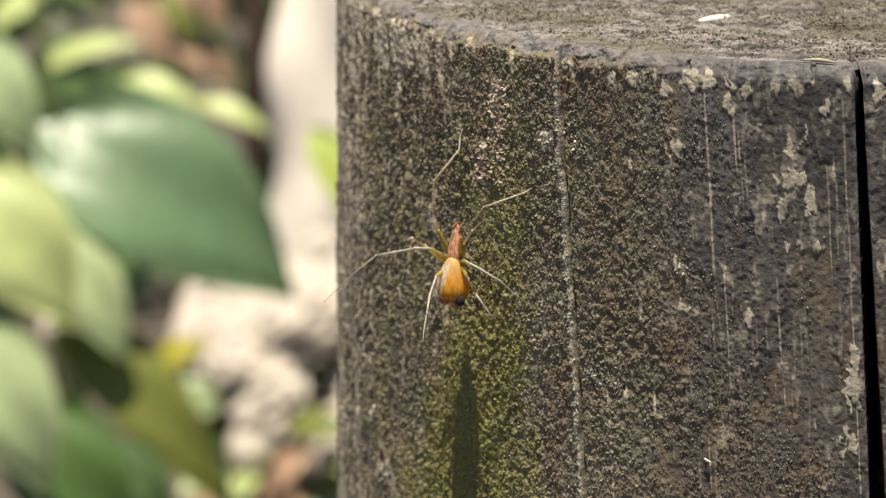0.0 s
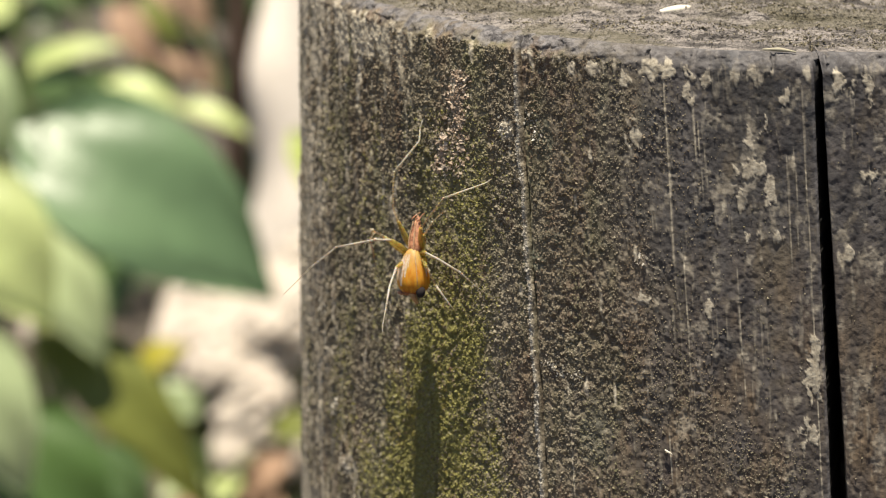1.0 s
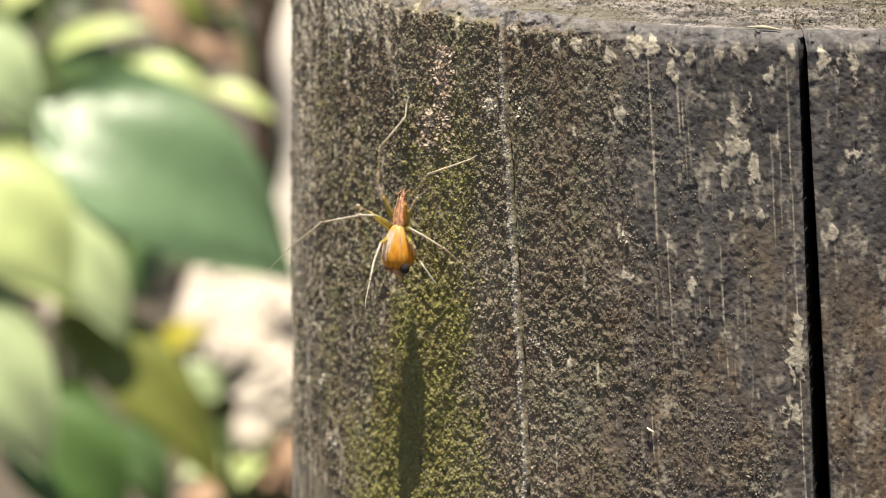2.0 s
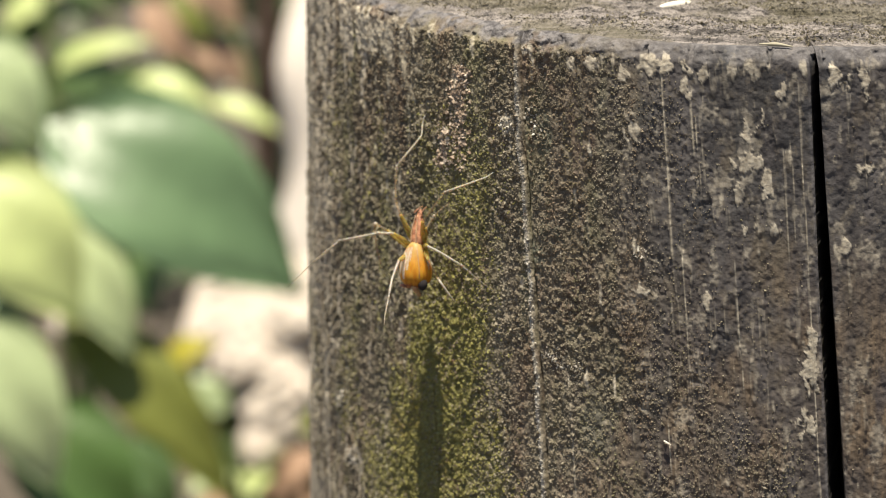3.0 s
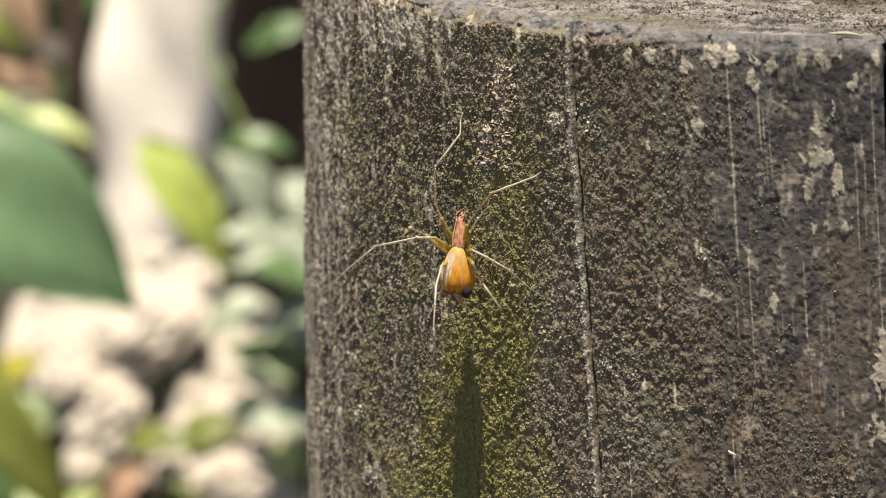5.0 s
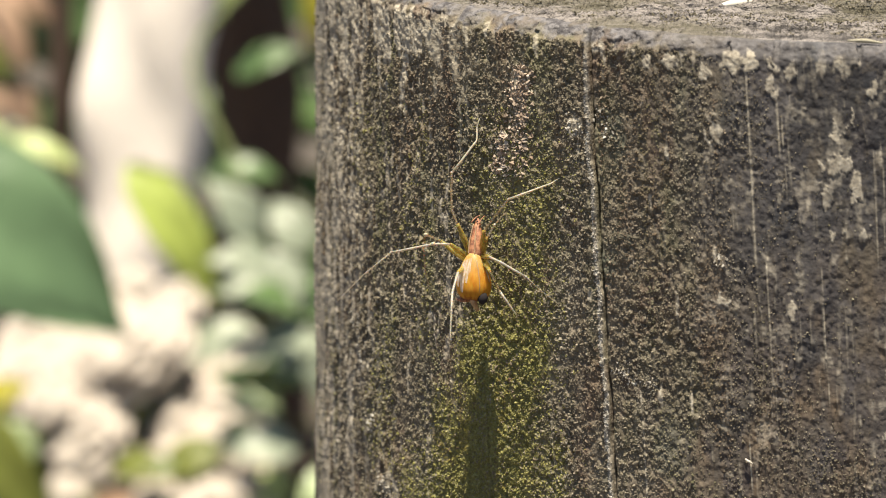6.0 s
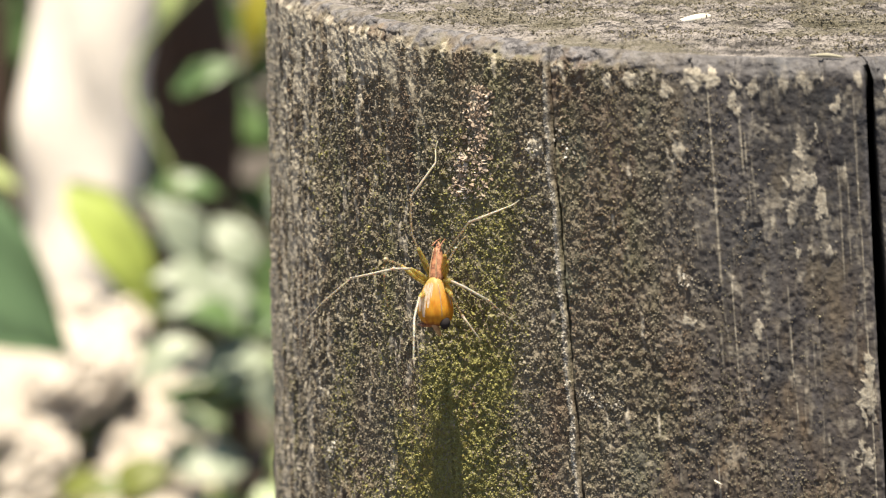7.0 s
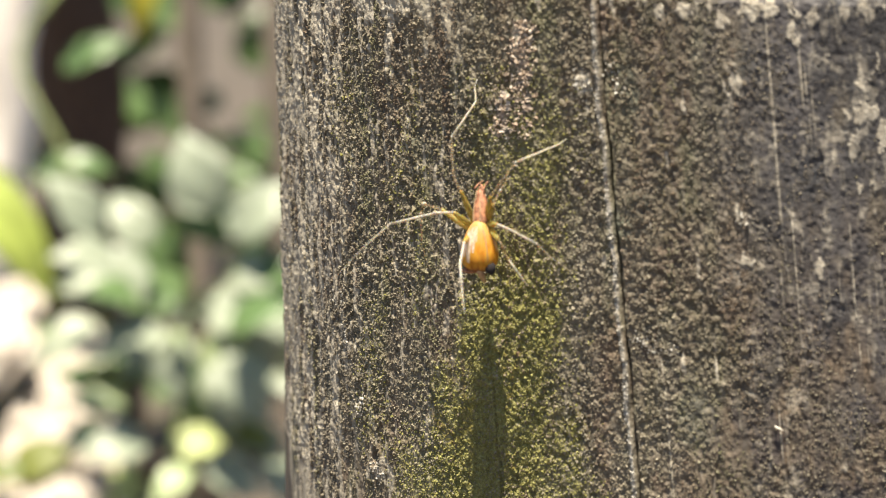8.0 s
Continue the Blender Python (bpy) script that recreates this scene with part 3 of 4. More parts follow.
def build_grains():
    rng = np.random.default_rng(11)
    # lichen grit on the rough side
    th, z = rng.uniform(-86, 16, 260000), rng.uniform(-76, -4, 260000)
    p, nrm, looks, dep, a = side_places(th, z)
    clear = (dep > 1.9) & (np.abs(a - CRACK - 0.0) > 0.75 + 0.0085 * np.clip(dep, 0, 90))
    keep = clear & (rng.uniform(0, 1, len(th)) < (np.abs(a - LINE - 0.3) > 0.42) * 0.92 * looks["crust"] * step(looks["crust"], 0.0, 0.42) * (1 - 0.7 * looks["moss"]) * (1 - 0.97 * step(looks["pale"], 0.1, 0.6)) * (1 - 0.5 * (1 - step(th, -72, -56))))
    size = (rng.gamma(5.0, 0.0205, len(th)) / 1000 + 0.00005) * (1 - 0.22 * step(a, -32, -16))
    scatter("lichen_grit", "dry lichen grit and sand crusted on the post", "lichen", p[keep], nrm[keep], size[keep], GRIT, 1)
    th, z = rng.uniform(-84, -20, 200000), rng.uniform(-76, -14, 200000)
    p, nrm, looks, dep, a = side_places(th, z)
    keep = rng.uniform(0, 1, len(th)) < 1.0 * looks["moss"] ** 1.1
    size = rng.gamma(6.0, 0.0160, len(th)) / 1000 + 0.00005
    scatter("moss", "yellow-green moss growing down the post", "moss", p[keep], nrm[keep], size[keep], MOSS, 2)
    # pale lichen spots
    spots = ((-61.1, -50.8), (-60.6, -51.8), (-57.9, -60.0), (-57.8, -61.3), (-63.3, -46.6), (-61.6, -46.8), (-55.4, -67.8), (-54.8, -69.0), (-22.0, -47.0), (-21.2, -47.2), (-27.4, -16.3), (-28.2, -15.6),
             (-24.2, -16.0), (-24.6, -14.6), (-37.1, -18.6), (-37.3, -19.4), (-36.9, -21.1), (-18.5, -48.2), (-11.7, -31.9), (-20.4, -48.0), (-36.0, -22.6))
    th = np.concatenate([t + rng.normal(0, 0.38, 26) for t, _ in spots])
    z = np.concatenate([q + rng.normal(0, 0.55, 26) for _, q in spots])
    p, nrm, _, _, _ = side_places(th, z)
    scatter("white_lichen", "small whitish lichen spots on the post", "lichen", p, nrm, rng.gamma(4.0, 0.030, len(th)) / 1000 + 0.00005, LICHEN, 3)
    # bleached crumbs along the raised edge of the hairline crack
    z = rng.uniform(-75, -6.5, 5200)
    s = LINE * 1.2217 + 0.9 * (fractal(z * 0.16, z * 0, 61) - 0.5) - 0.28 + rng.normal(0, 0.12, len(z))
    th = s / 1.2217 + LEAN * np.clip(-z - 4.0, 0, 90)
    p, nrm, _, _, _ = side_places(th, z)
    keep = rng.uniform(0, 1, len(z)) < 0.3 + 0.9 * value_noise(z * 0.45, z * 0, 67)
    scatter("lichen_crumbs", "whitish lichen crumbs along a hairline crack of the post", "lichen", p[keep], nrm[keep], rng.gamma(6.0, 0.016, len(z))[keep] / 1000 + 0.00004, LICHEN, 6)
    # grit and dry moss on the cut top
    m = 90000
    x, y = rng.uniform(-68, 66, m), rng.uniform(-69, 10, m)
    clump = fractal(x * 0.07, y * 0.42, 121, 4)
    keep = (np.hypot(x, y) < 66) & (rng.uniform(0, 1, m) < step(clump, 0.40, 0.58))
    x, y = x[keep], y[keep]
    zt = top_height(x / 1000, y / 1000) + 3.2 * (fractal(x * 0.05, y * 0.38, 101, 5) - 0.5) + 2.2 * (fractal(x * 0.35, y * 1.6, 103) - 0.5) + 0.9 * (fractal(x * 1.6, y * 1.9, 105) - 0.5)
    p = np.stack((x / 1000, y / 1000, TOP + zt / 1000), -1)
    scatter("dry_moss", "dry brownish moss and grit on the cut top of the post", "moss", p, np.tile((0, 0, 1.0), (len(x), 1)), rng.gamma(4.0, 0.026, len(x)) / 1000 + 0.00006, TOP_GRIT, 4)
    # shredded pale fibres in a small hollow
    m = 700
    z = rng.uniform(-23.0, -8.5, m)
    th = -34.3 + rng.normal(0, 0.8, m) - np.where((z < -17.5) & (rng.uniform(0, 1, m) < 0.6), 2.4, 0.0)
    p, nrm, _, _, _ = side_places(th, z)
    scatter("wood_fibres", "shredded pale wood fibres in a hollow of the post", "wood fibres", p, nrm, rng.gamma(5.0, 0.034, m) / 1000 + 0.00006, SHAVING, 5)
    bm = bmesh.new()
    rnd = random.Random(8)
    for i in range(90):
        f = i / 89
        z = -9.5 - 12.5 * f + rnd.gauss(0, 0.3)
        t = -34.1 + rnd.gauss(0, 0.5) - (2.2 if f > 0.62 and rnd.random() < 0.75 else 0.0)
        w, rise = rnd.uniform(0.3, 0.75), rnd.uniform(-0.3, 0.3)
        face = on_post(t, z, 10.0) - on_post(t, z, 0.0) + Vector((rnd.uniform(-0.006, 0.006), 0, rnd.uniform(-0.004, 0.014)))
        blade(bm, on_post(t - w, z - rise, rnd.uniform(0.05, 0.5)), on_post(t + w, z + rise, rnd.uniform(0.05, 0.5)), rnd.uniform(0.0003, 0.0008), face, rnd.uniform(-0.25, 0.3), rnd.uniform(-0.5, 0.6), 0.00005, 0.4, 5, 2)
    tagged(new("wood_shreds", finish(bm, "wood_shreds", SHAVING)), "curled cream-pink shreds of wood torn from the post", "wood shreds", kind="stuff")


def build_small_things():
    seed = thing("seed", "slender ivory-white seed lying on the cut top of the post", "seed", at=(-0.0108, -0.0456, TOP - 0.00075))
    turn = Matrix.Rotation(radians(36), 4, "Z") @ Matrix.Rotation(radians(85), 4, "Y")
    bm = ellipsoid(bmesh.new(), turn @ Matrix.Diagonal((0.00062, 0.00066, 0.0031, 1)), 16, 14, lambda t: (1 - t * t) ** 0.6 * (1 + 0.12 * t))
    part("hull", bm, SEED, seed)
    part("tip", ellipsoid(bmesh.new(), Matrix.Translation((0.0021, 0.0020, 0.0)) @ turn @ Matrix.Diagonal((0.0002, 0.0002, 0.0004, 1)), 6, 8), SHAVING, seed)
    sliver = thing("wood_splinter", "thin straw-coloured wood splinter lying on the rim", "splinter", at=(0.0031, -0.0680, TOP - 0.0043))
    part("splinter", tube(bmesh.new(), [(-0.0022, 0.0003, 0.0002), (0.0, 0.0, 0.00025), (0.0021, -0.0003, 0.0)], (0.00012, 0.0003, 0.0001), 4, 6), plain("straw", (0.36, 0.33, 0.24), 0.8), sliver)
    bit = thing("straw_bit", "tiny pale bit of straw stuck on the post", "straw", at=on_post(-8.0, -57.4, 0.35))
    part("straw", tube(bmesh.new(), [(-0.0005, 0, 0.0003), (0, -0.0001, 0.0), (0.0005, 0, -0.0003)], (0.0001, 0.00016, 0.00008), 3, 6), SEED, bit)


# ---- plants ----
def plant(name, label, category, leaves, stems, group=""):
    """A plant from blades (base, tip, width, face, material) and stems (points, radius, material)."""
    root = stems[0][0][0]
    ob = thing(name, label, category, group, root)
    for pts, r, mat in stems:
        bm = tube(bmesh.new(), [Vector(p) - Vector(root) for p in pts], (r, r * 0.7), 4, 8)
        part("stem", bm, mat, ob)
    for base, tip, width, face, mat in leaves:
        o = Vector(root)
        bm = blade(bmesh.new(), Vector(base) - o, Vector(tip) - o, width, face)
        part("leaf", bm, mat, ob)
    return ob


def leafage(seed, count, middle, reach, length, mats):
    """Blades for plant(), strewn through an egg-shaped space and pointing outwards and up or down as they like."""
    rnd = random.Random(seed)
    res = []
    while len(res) < count:
        q = Vector((rnd.uniform(-1, 1), rnd.uniform(-1, 1), rnd.uniform(-1, 1)))
        if q.length > 1:
            continue
        base = Vector(middle) + Vector((q.x * reach[0], q.y * reach[1], q.z * reach[2]))
        way = Vector((q.x + rnd.uniform(-0.6, 0.6), 0.4 * q.y, 0.5 * q.z + rnd.uniform(-0.35, 0.35))).normalized()
        size = length * rnd.uniform(0.8, 1.25)
        res.append((base, base + way * size, size * rnd.uniform(0.75, 0.95), (rnd.uniform(-0.4, 0.3), -0.8, 1.0), mats[len(res) % len(mats)]))
    return res


def build_plants():
    plant('broadleaf_shrub', 'garden shrub with large glossy green leaves', 'shrub', [
        ((-0.383, 0.900, 0.473), (-0.240, 0.920, 0.371), 0.128, (-0.15, -0.9, 0.9), LEAF_DARK),
        ((-0.376, 0.860, 0.422), (-0.325, 0.860, 0.340), 0.058, (0.1, -0.7, 1.1), LEAF_PALE),
        ((-0.405, 0.800, 0.454), (-0.338, 0.800, 0.374), 0.090, (-0.2, -0.7, 1.1), LEAF_LIME),
        ((-0.437, 0.920, 0.511), (-0.396, 0.920, 0.445), 0.064, (0, -0.7, 1.1), LEAF_PALE),
        ((-0.363, 0.700, 0.396), (-0.324, 0.700, 0.308), 0.062, (0, -0.7, 1.1), LEAF_PALE),
        ((-0.351, 0.740, 0.344), (-0.297, 0.740, 0.267), 0.078, (-0.1, -0.8, 1.0), LEAF_DEEP),
        ((-0.448, 0.950, 0.353), (-0.407, 0.950, 0.331), 0.025, (-0.1, -0.8, 1.0), LEAF_DEEP),
        ((-0.312, 0.800, 0.312), (-0.292, 0.800, 0.258), 0.033, (-0.1, -0.8, 1.0), LEAF_MID),
        ((-0.448, 1.050, 0.472), (-0.417, 1.050, 0.406), 0.040, (-0.1, -0.8, 1.0), LEAF_MID),
    ], [
        (((-0.50, 1.0, 0.0), (-0.411, 0.950, 0.158), (-0.394, 0.950, 0.297), (-0.395, 0.950, 0.447), (-0.403, 0.950, 0.548)), 0.004, STEM),
        (((-0.395, 0.950, 0.431), (-0.374, 0.900, 0.468)), 0.002, STEM),
        (((-0.399, 0.950, 0.398), (-0.400, 0.810, 0.450)), 0.002, STEM),
        (((-0.396, 0.950, 0.297), (-0.348, 0.750, 0.337)), 0.002, STEM),
        (((-0.396, 0.950, 0.400), (-0.376, 0.870, 0.421)), 0.002, STEM),
        (((-0.396, 0.950, 0.324), (-0.361, 0.720, 0.390)), 0.002, STEM),
    ])
    plant('olive_weed', 'low weed with olive and yellowish leaves beside the flowers', 'weed', [
        ((-0.370, 0.880, 0.369), (-0.272, 0.880, 0.254), 0.059, (-0.1, -0.8, 1.0), LEAF_OLIVE),
        ((-0.363, 1.050, 0.293), (-0.329, 1.050, 0.312), 0.033, (-0.1, -0.8, 1.0), LEAF_YELLOW),
        ((-0.368, 0.940, 0.332), (-0.306, 0.940, 0.272), 0.056, (-0.1, -0.8, 1.0), LEAF_GREY_GLARE),
        *leafage(31, 15, (-0.318, 1.21, 0.198), (0.058, 0.05, 0.05), 0.038, (LEAF_PALE, LEAF_LIME, LEAF_OLIVE, LEAF_MID, LEAF_PALE, LEAF_OLIVE)),
        *leafage(36, 24, (-0.295, 1.43, 0.215), (0.10, 0.04, 0.06), 0.036, (LEAF_PALE, LEAF_MID, LEAF_OLIVE)),
        *leafage(32, 6, (-0.355, 1.2, 0.165), (0.04, 0.06, 0.03), 0.036, (LEAF_DRY,)),
    ], [
        (((-0.42, 1.15, 0.0), (-0.326, 1.100, 0.189), (-0.340, 1.050, 0.276), (-0.347, 1.050, 0.297)), 0.003, STEM),
        (((-0.326, 1.100, 0.189), (-0.315, 1.200, 0.205)), 0.002, STEM),
        (((-0.326, 1.100, 0.189), (-0.339, 1.000, 0.270), (-0.368, 0.885, 0.363)), 0.002, STEM),
        (((-0.339, 1.000, 0.270), (-0.366, 0.945, 0.330)), 0.0015, STEM),
    ])
    plant('lime_shrub', 'slender shrub with sunlit yellow-green leaves', 'shrub', [
        ((-0.306, 1.330, 0.415), (-0.242, 1.330, 0.307), 0.056, (-0.1, -0.7, 1.1), LEAF_BRIGHT),
        ((-0.260, 1.360, 0.406), (-0.203, 1.360, 0.335), 0.016, (-0.1, -0.8, 1.0), LEAF_MID),
        ((-0.263, 1.450, 0.399), (-0.211, 1.450, 0.391), 0.034, (-0.1, -0.8, 1.0), LEAF_MID),
        ((-0.255, 1.500, 0.466), (-0.202, 1.500, 0.487), 0.040, (-0.1, -0.8, 1.0), LEAF_MID),
        ((-0.182, 1.530, 0.556), (-0.201, 1.530, 0.476), 0.034, (-0.1, -0.8, 1.0), LEAF_YELLOW),
        ((-0.248, 1.500, 0.558), (-0.267, 1.500, 0.506), 0.026, (-0.1, -0.8, 1.0), LEAF_LIME),
    ], [
        (((-0.2, 1.45, 0.0), (-0.204, 1.450, 0.104), (-0.236, 1.400, 0.380), (-0.280, 1.450, 0.477), (-0.224, 1.500, 0.552)), 0.003, STEM),
        (((-0.236, 1.400, 0.380), (-0.307, 1.340, 0.412)), 0.0015, STEM),
    ])
    plant('climbing_stem', 'thin climbing stem with yellow-green leaves', 'climber', [
        ((-0.538, 1.400, 0.448), (-0.453, 1.400, 0.472), 0.033, (-0.1, -0.8, 1.0), LEAF_LIME),
        ((-0.471, 1.400, 0.445), (-0.397, 1.400, 0.417), 0.025, (-0.1, -0.8, 1.0), LEAF_LIME),
        ((-0.428, 1.500, 0.414), (-0.372, 1.500, 0.388), 0.026, (-0.1, -0.8, 1.0), LEAF_LIME),
        ((-0.573, 1.400, 0.478), (-0.528, 1.400, 0.505), 0.046, (-0.1, -0.8, 1.0), LEAF_LIME),
        ((-0.464, 1.500, 0.500), (-0.428, 1.500, 0.450), 0.026, (-0.1, -0.8, 1.0), LEAF_OLIVE),
    ], [
        (((-0.5, 1.5, 0.0), (-0.504, 1.500, 0.306), (-0.480, 1.450, 0.436), (-0.533, 1.450, 0.537)), 0.003, STEM),
    ])
    # made-up stalk: its tan leaves stand in for the pale brown background beyond
    plant('backdrop_stalk', 'added stalk whose dry tan leaves stand in for pale brown background', 'dead plant', [
        ((-0.565, 1.950, 0.506), (-0.500, 1.950, 0.430), 0.071, (-0.1, -0.8, 1.0), LEAF_DRY),
        ((-0.555, 1.950, 0.435), (-0.493, 1.950, 0.370), 0.060, (-0.1, -0.8, 1.0), LEAF_DRY),
        ((-0.538, 1.980, 0.527), (-0.486, 1.980, 0.473), 0.050, (-0.1, -0.8, 1.0), LEAF_DRY),
        ((-0.604, 1.970, 0.460), (-0.550, 1.970, 0.383), 0.061, (-0.1, -0.8, 1.0), LEAF_DRY),
    ], [
        (((-0.55, 2.0, 0.0), (-0.566, 2.000, 0.151), (-0.562, 2.000, 0.380), (-0.542, 2.000, 0.560)), 0.003, STEM),
    ])
    plant('pale_shrub', 'bushy plant with pale green leaves, their glare put into the colour', 'shrub', [
        *leafage(33, 34, (-0.140, 1.17, 0.352), (0.072, 0.06, 0.062), 0.050, (LEAF_GREY_GLARE, LEAF_GREY_GLARE, LEAF_GREY_GLARE, LEAF_MID)),
        *leafage(34, 24, (-0.140, 1.17, 0.262), (0.078, 0.06, 0.045), 0.042, (LEAF_PALE, LEAF_GREY_GLARE, LEAF_MID, LEAF_PALE, LEAF_GREY_GLARE, LEAF_OLIVE)),
        *leafage(35, 5, (-0.165, 1.16, 0.228), (0.04, 0.04, 0.02), 0.034, (LEAF_LIME, LEAF_DRY)),
    ], [
        (((-0.17, 1.2, 0.0), (-0.152, 1.200, 0.193), (-0.145, 1.200, 0.307), (-0.150, 1.200, 0.401)), 0.003, STEM),
        (((-0.147, 1.200, 0.300), (-0.178, 1.160, 0.331)), 0.0015, STEM),
        (((-0.146, 1.200, 0.338), (-0.156, 1.160, 0.360)), 0.0015, STEM),
        (((-0.145, 1.200, 0.375), (-0.176, 1.160, 0.411)), 0.0015, STEM),
        (((-0.146, 1.200, 0.323), (-0.113, 1.160, 0.359)), 0.0015, STEM),
        (((-0.148, 1.200, 0.251), (-0.177, 1.160, 0.264)), 0.0015, STEM),
    ])


# clumps of flower heads: the middle, its spread, how many heads, and a head's radius
CLUMPS = (
    ((-0.369, 1.27, 0.282), 0.017, 14, 0.014),
    ((-0.333, 1.27, 0.280), 0.022, 20, 0.015),
    ((-0.308, 1.28, 0.291), 0.021, 20, 0.016),
    ((-0.291, 1.30, 0.292), 0.018, 12, 0.014),
    ((-0.329, 1.25, 0.249), 0.020, 18, 0.014),
    ((-0.324, 1.24, 0.226), 0.014, 9, 0.012),
    ((-0.330, 1.50, 0.291), 0.011, 6, 0.010),
    ((-0.246, 1.28, 0.228), 0.024, 24, 0.017),
    ((-0.236, 1.25, 0.193), 0.025, 24, 0.017),
    ((-0.230, 1.31, 0.260), 0.014, 8, 0.012),
    ((-0.268, 1.32, 0.256), 0.014, 8, 0.013),
    ((-0.271, 1.25, 0.202), 0.020, 16, 0.016),
    ((-0.425, 1.10, 0.302), 0.008, 4, 0.008),
)


# ---- the spider ----
# legs: degrees round the post, millimetres from its top, millimetres proud of it
FORE_LEGS = (
    ((-37.9, -33.0, 4.4), (-38.3, -29.0, 6.4), (-39.2, -27.3, 6.2), (-39.7, -24.3, 5.6), (-39.9, -22.6, 5.2), (-39.1, -18.6, 1.5), (-39.7, -16.9, 0.6), (-39.6, -15.7, 0.2)),
    ((-36.4, -32.6, 4.4), (-35.1, -29.5, 6.4), (-34.3, -27.8, 5.9), (-33.1, -25.3, 4.8), (-31.5, -24.3, 3.0), (-29.9, -23.3, 1.0), (-29.4, -22.7, 0.2)),
    ((-38.1, -33.5, 4.6), (-38.7, -31.6, 7.2), (-40.2, -31.7, 8.2), (-43.4, -33.0, 11.5), (-44.8, -35.9, 14.5), (-45.6, -37.6, 15.6), (-46.6, -39.7, 17.0)),
    ((-36.3, -32.8, 4.4), (-35.2, -30.5, 5.6), (-35.0, -28.9, 4.2), (-35.4, -28.0, 1.8), (-35.7, -27.7, 0.2)),
)
HIND_LEGS = (
    ((-38.2, -34.1, 4.4), (-40.7, -31.6, 6.0), (-43.2, -31.2, 5.4), (-44.0, -32.6, 4.8), (-45.5, -36.7, 2.6), (-45.9, -39.0, 1.4), (-45.8, -41.1, 0.2)),
    ((-36.2, -33.2, 4.6), (-34.5, -32.8, 6.2), (-33.3, -33.5, 5.6), (-31.2, -35.2, 4.2), (-30.4, -37.0, 2.4), (-28.9, -39.0, 0.6)),
    ((-38.0, -34.4, 4.4), (-37.0, -34.9, 8.4), (-36.5, -37.2, 10.4), (-35.4, -39.1, 12.6), (-34.1, -41.2, 15.4), (-33.6, -42.1, 16.3)),
    ((-36.2, -33.6, 4.4), (-34.2, -34.6, 6.6), (-33.6, -37.3, 5.4), (-32.6, -39.8, 4.2), (-32.3, -40.6, 3.6)),
)
LEGS = FORE_LEGS + HIND_LEGS


def bent(points):
    """The same line with its corners kept tight."""
    res = [points[0]]
    for a, b, c in zip(points, points[1:], points[2:]):
        res += [b + (a - b) * 0.12, b + (c - b) * 0.12]
    return res + [points[-1]]


def chitin(name, color, deep, rough, sss, clear=0.0):
    """Thin spider skin; clear is how much of the wood behind shows through."""
    k = Nodes(name)
    n = k.noise(k.coords(), 1800.0, 3.0, 0.7)
    k.set(k.mix(k.ramp(n, 0.35, 0.65), deep, color), rough, Subsurface_Weight=sss, Subsurface_Scale=0.0012, Coat_Weight=0.15)
    k.bsdf.inputs["Subsurface Radius"].default_value = (1.0, 0.5, 0.2)
    if clear:
        tr = k.tree.nodes.new("ShaderNodeBsdfTransparent")
        tr.inputs[0].default_value = (*[0.5 + 0.5 * c / max(color) for c in color], 1)
        ms = k.tree.nodes.new("ShaderNodeMixShader")
        ms.inputs[0].default_value = clear
        k.tree.links.new(k.bsdf.outputs[0], ms.inputs[1])
        k.tree.links.new(tr.outputs[0], ms.inputs[2])
        k.tree.links.new(ms.outputs[0], k.out.inputs["Surface"])
    return k.mat


def amber_skin():
    """Abdomen: pale and clear towards the waist, deep amber at the rear."""
    k = Nodes("amber_abdomen")
    sep = k.tree.nodes.new("ShaderNodeSeparateXYZ")
    k.tree.links.new(k.coords(), sep.inputs[0])
    n = k.noise(k.coords((1.0, 1.0, 0.35)), 1400.0, 3.0)
    wave = k.math("MULTIPLY", k.math("SUBTRACT", n, 0.5), 0.0012)
    along = k.math("ADD", sep.outputs[2], wave)
    col = k.mix(k.ramp(n, 0.35, 0.65), (0.44, 0.180, 0.010), (0.56, 0.275, 0.026))
    col = k.mix(k.ramp(along, -0.0022, 0.0010, 0.0, 0.85), col, (0.36, 0.245, 0.085))
    col = k.mix(k.ramp(along, -0.0040, -0.0048), col, (0.16, 0.035, 0.010))
    k.set(col, 0.5, Subsurface_Weight=0.6, Subsurface_Scale=0.0015, Specular_IOR_Level=0.3)
    k.bsdf.inputs["Subsurface Radius"].default_value = (1.0, 0.5, 0.2)
    return k.mat


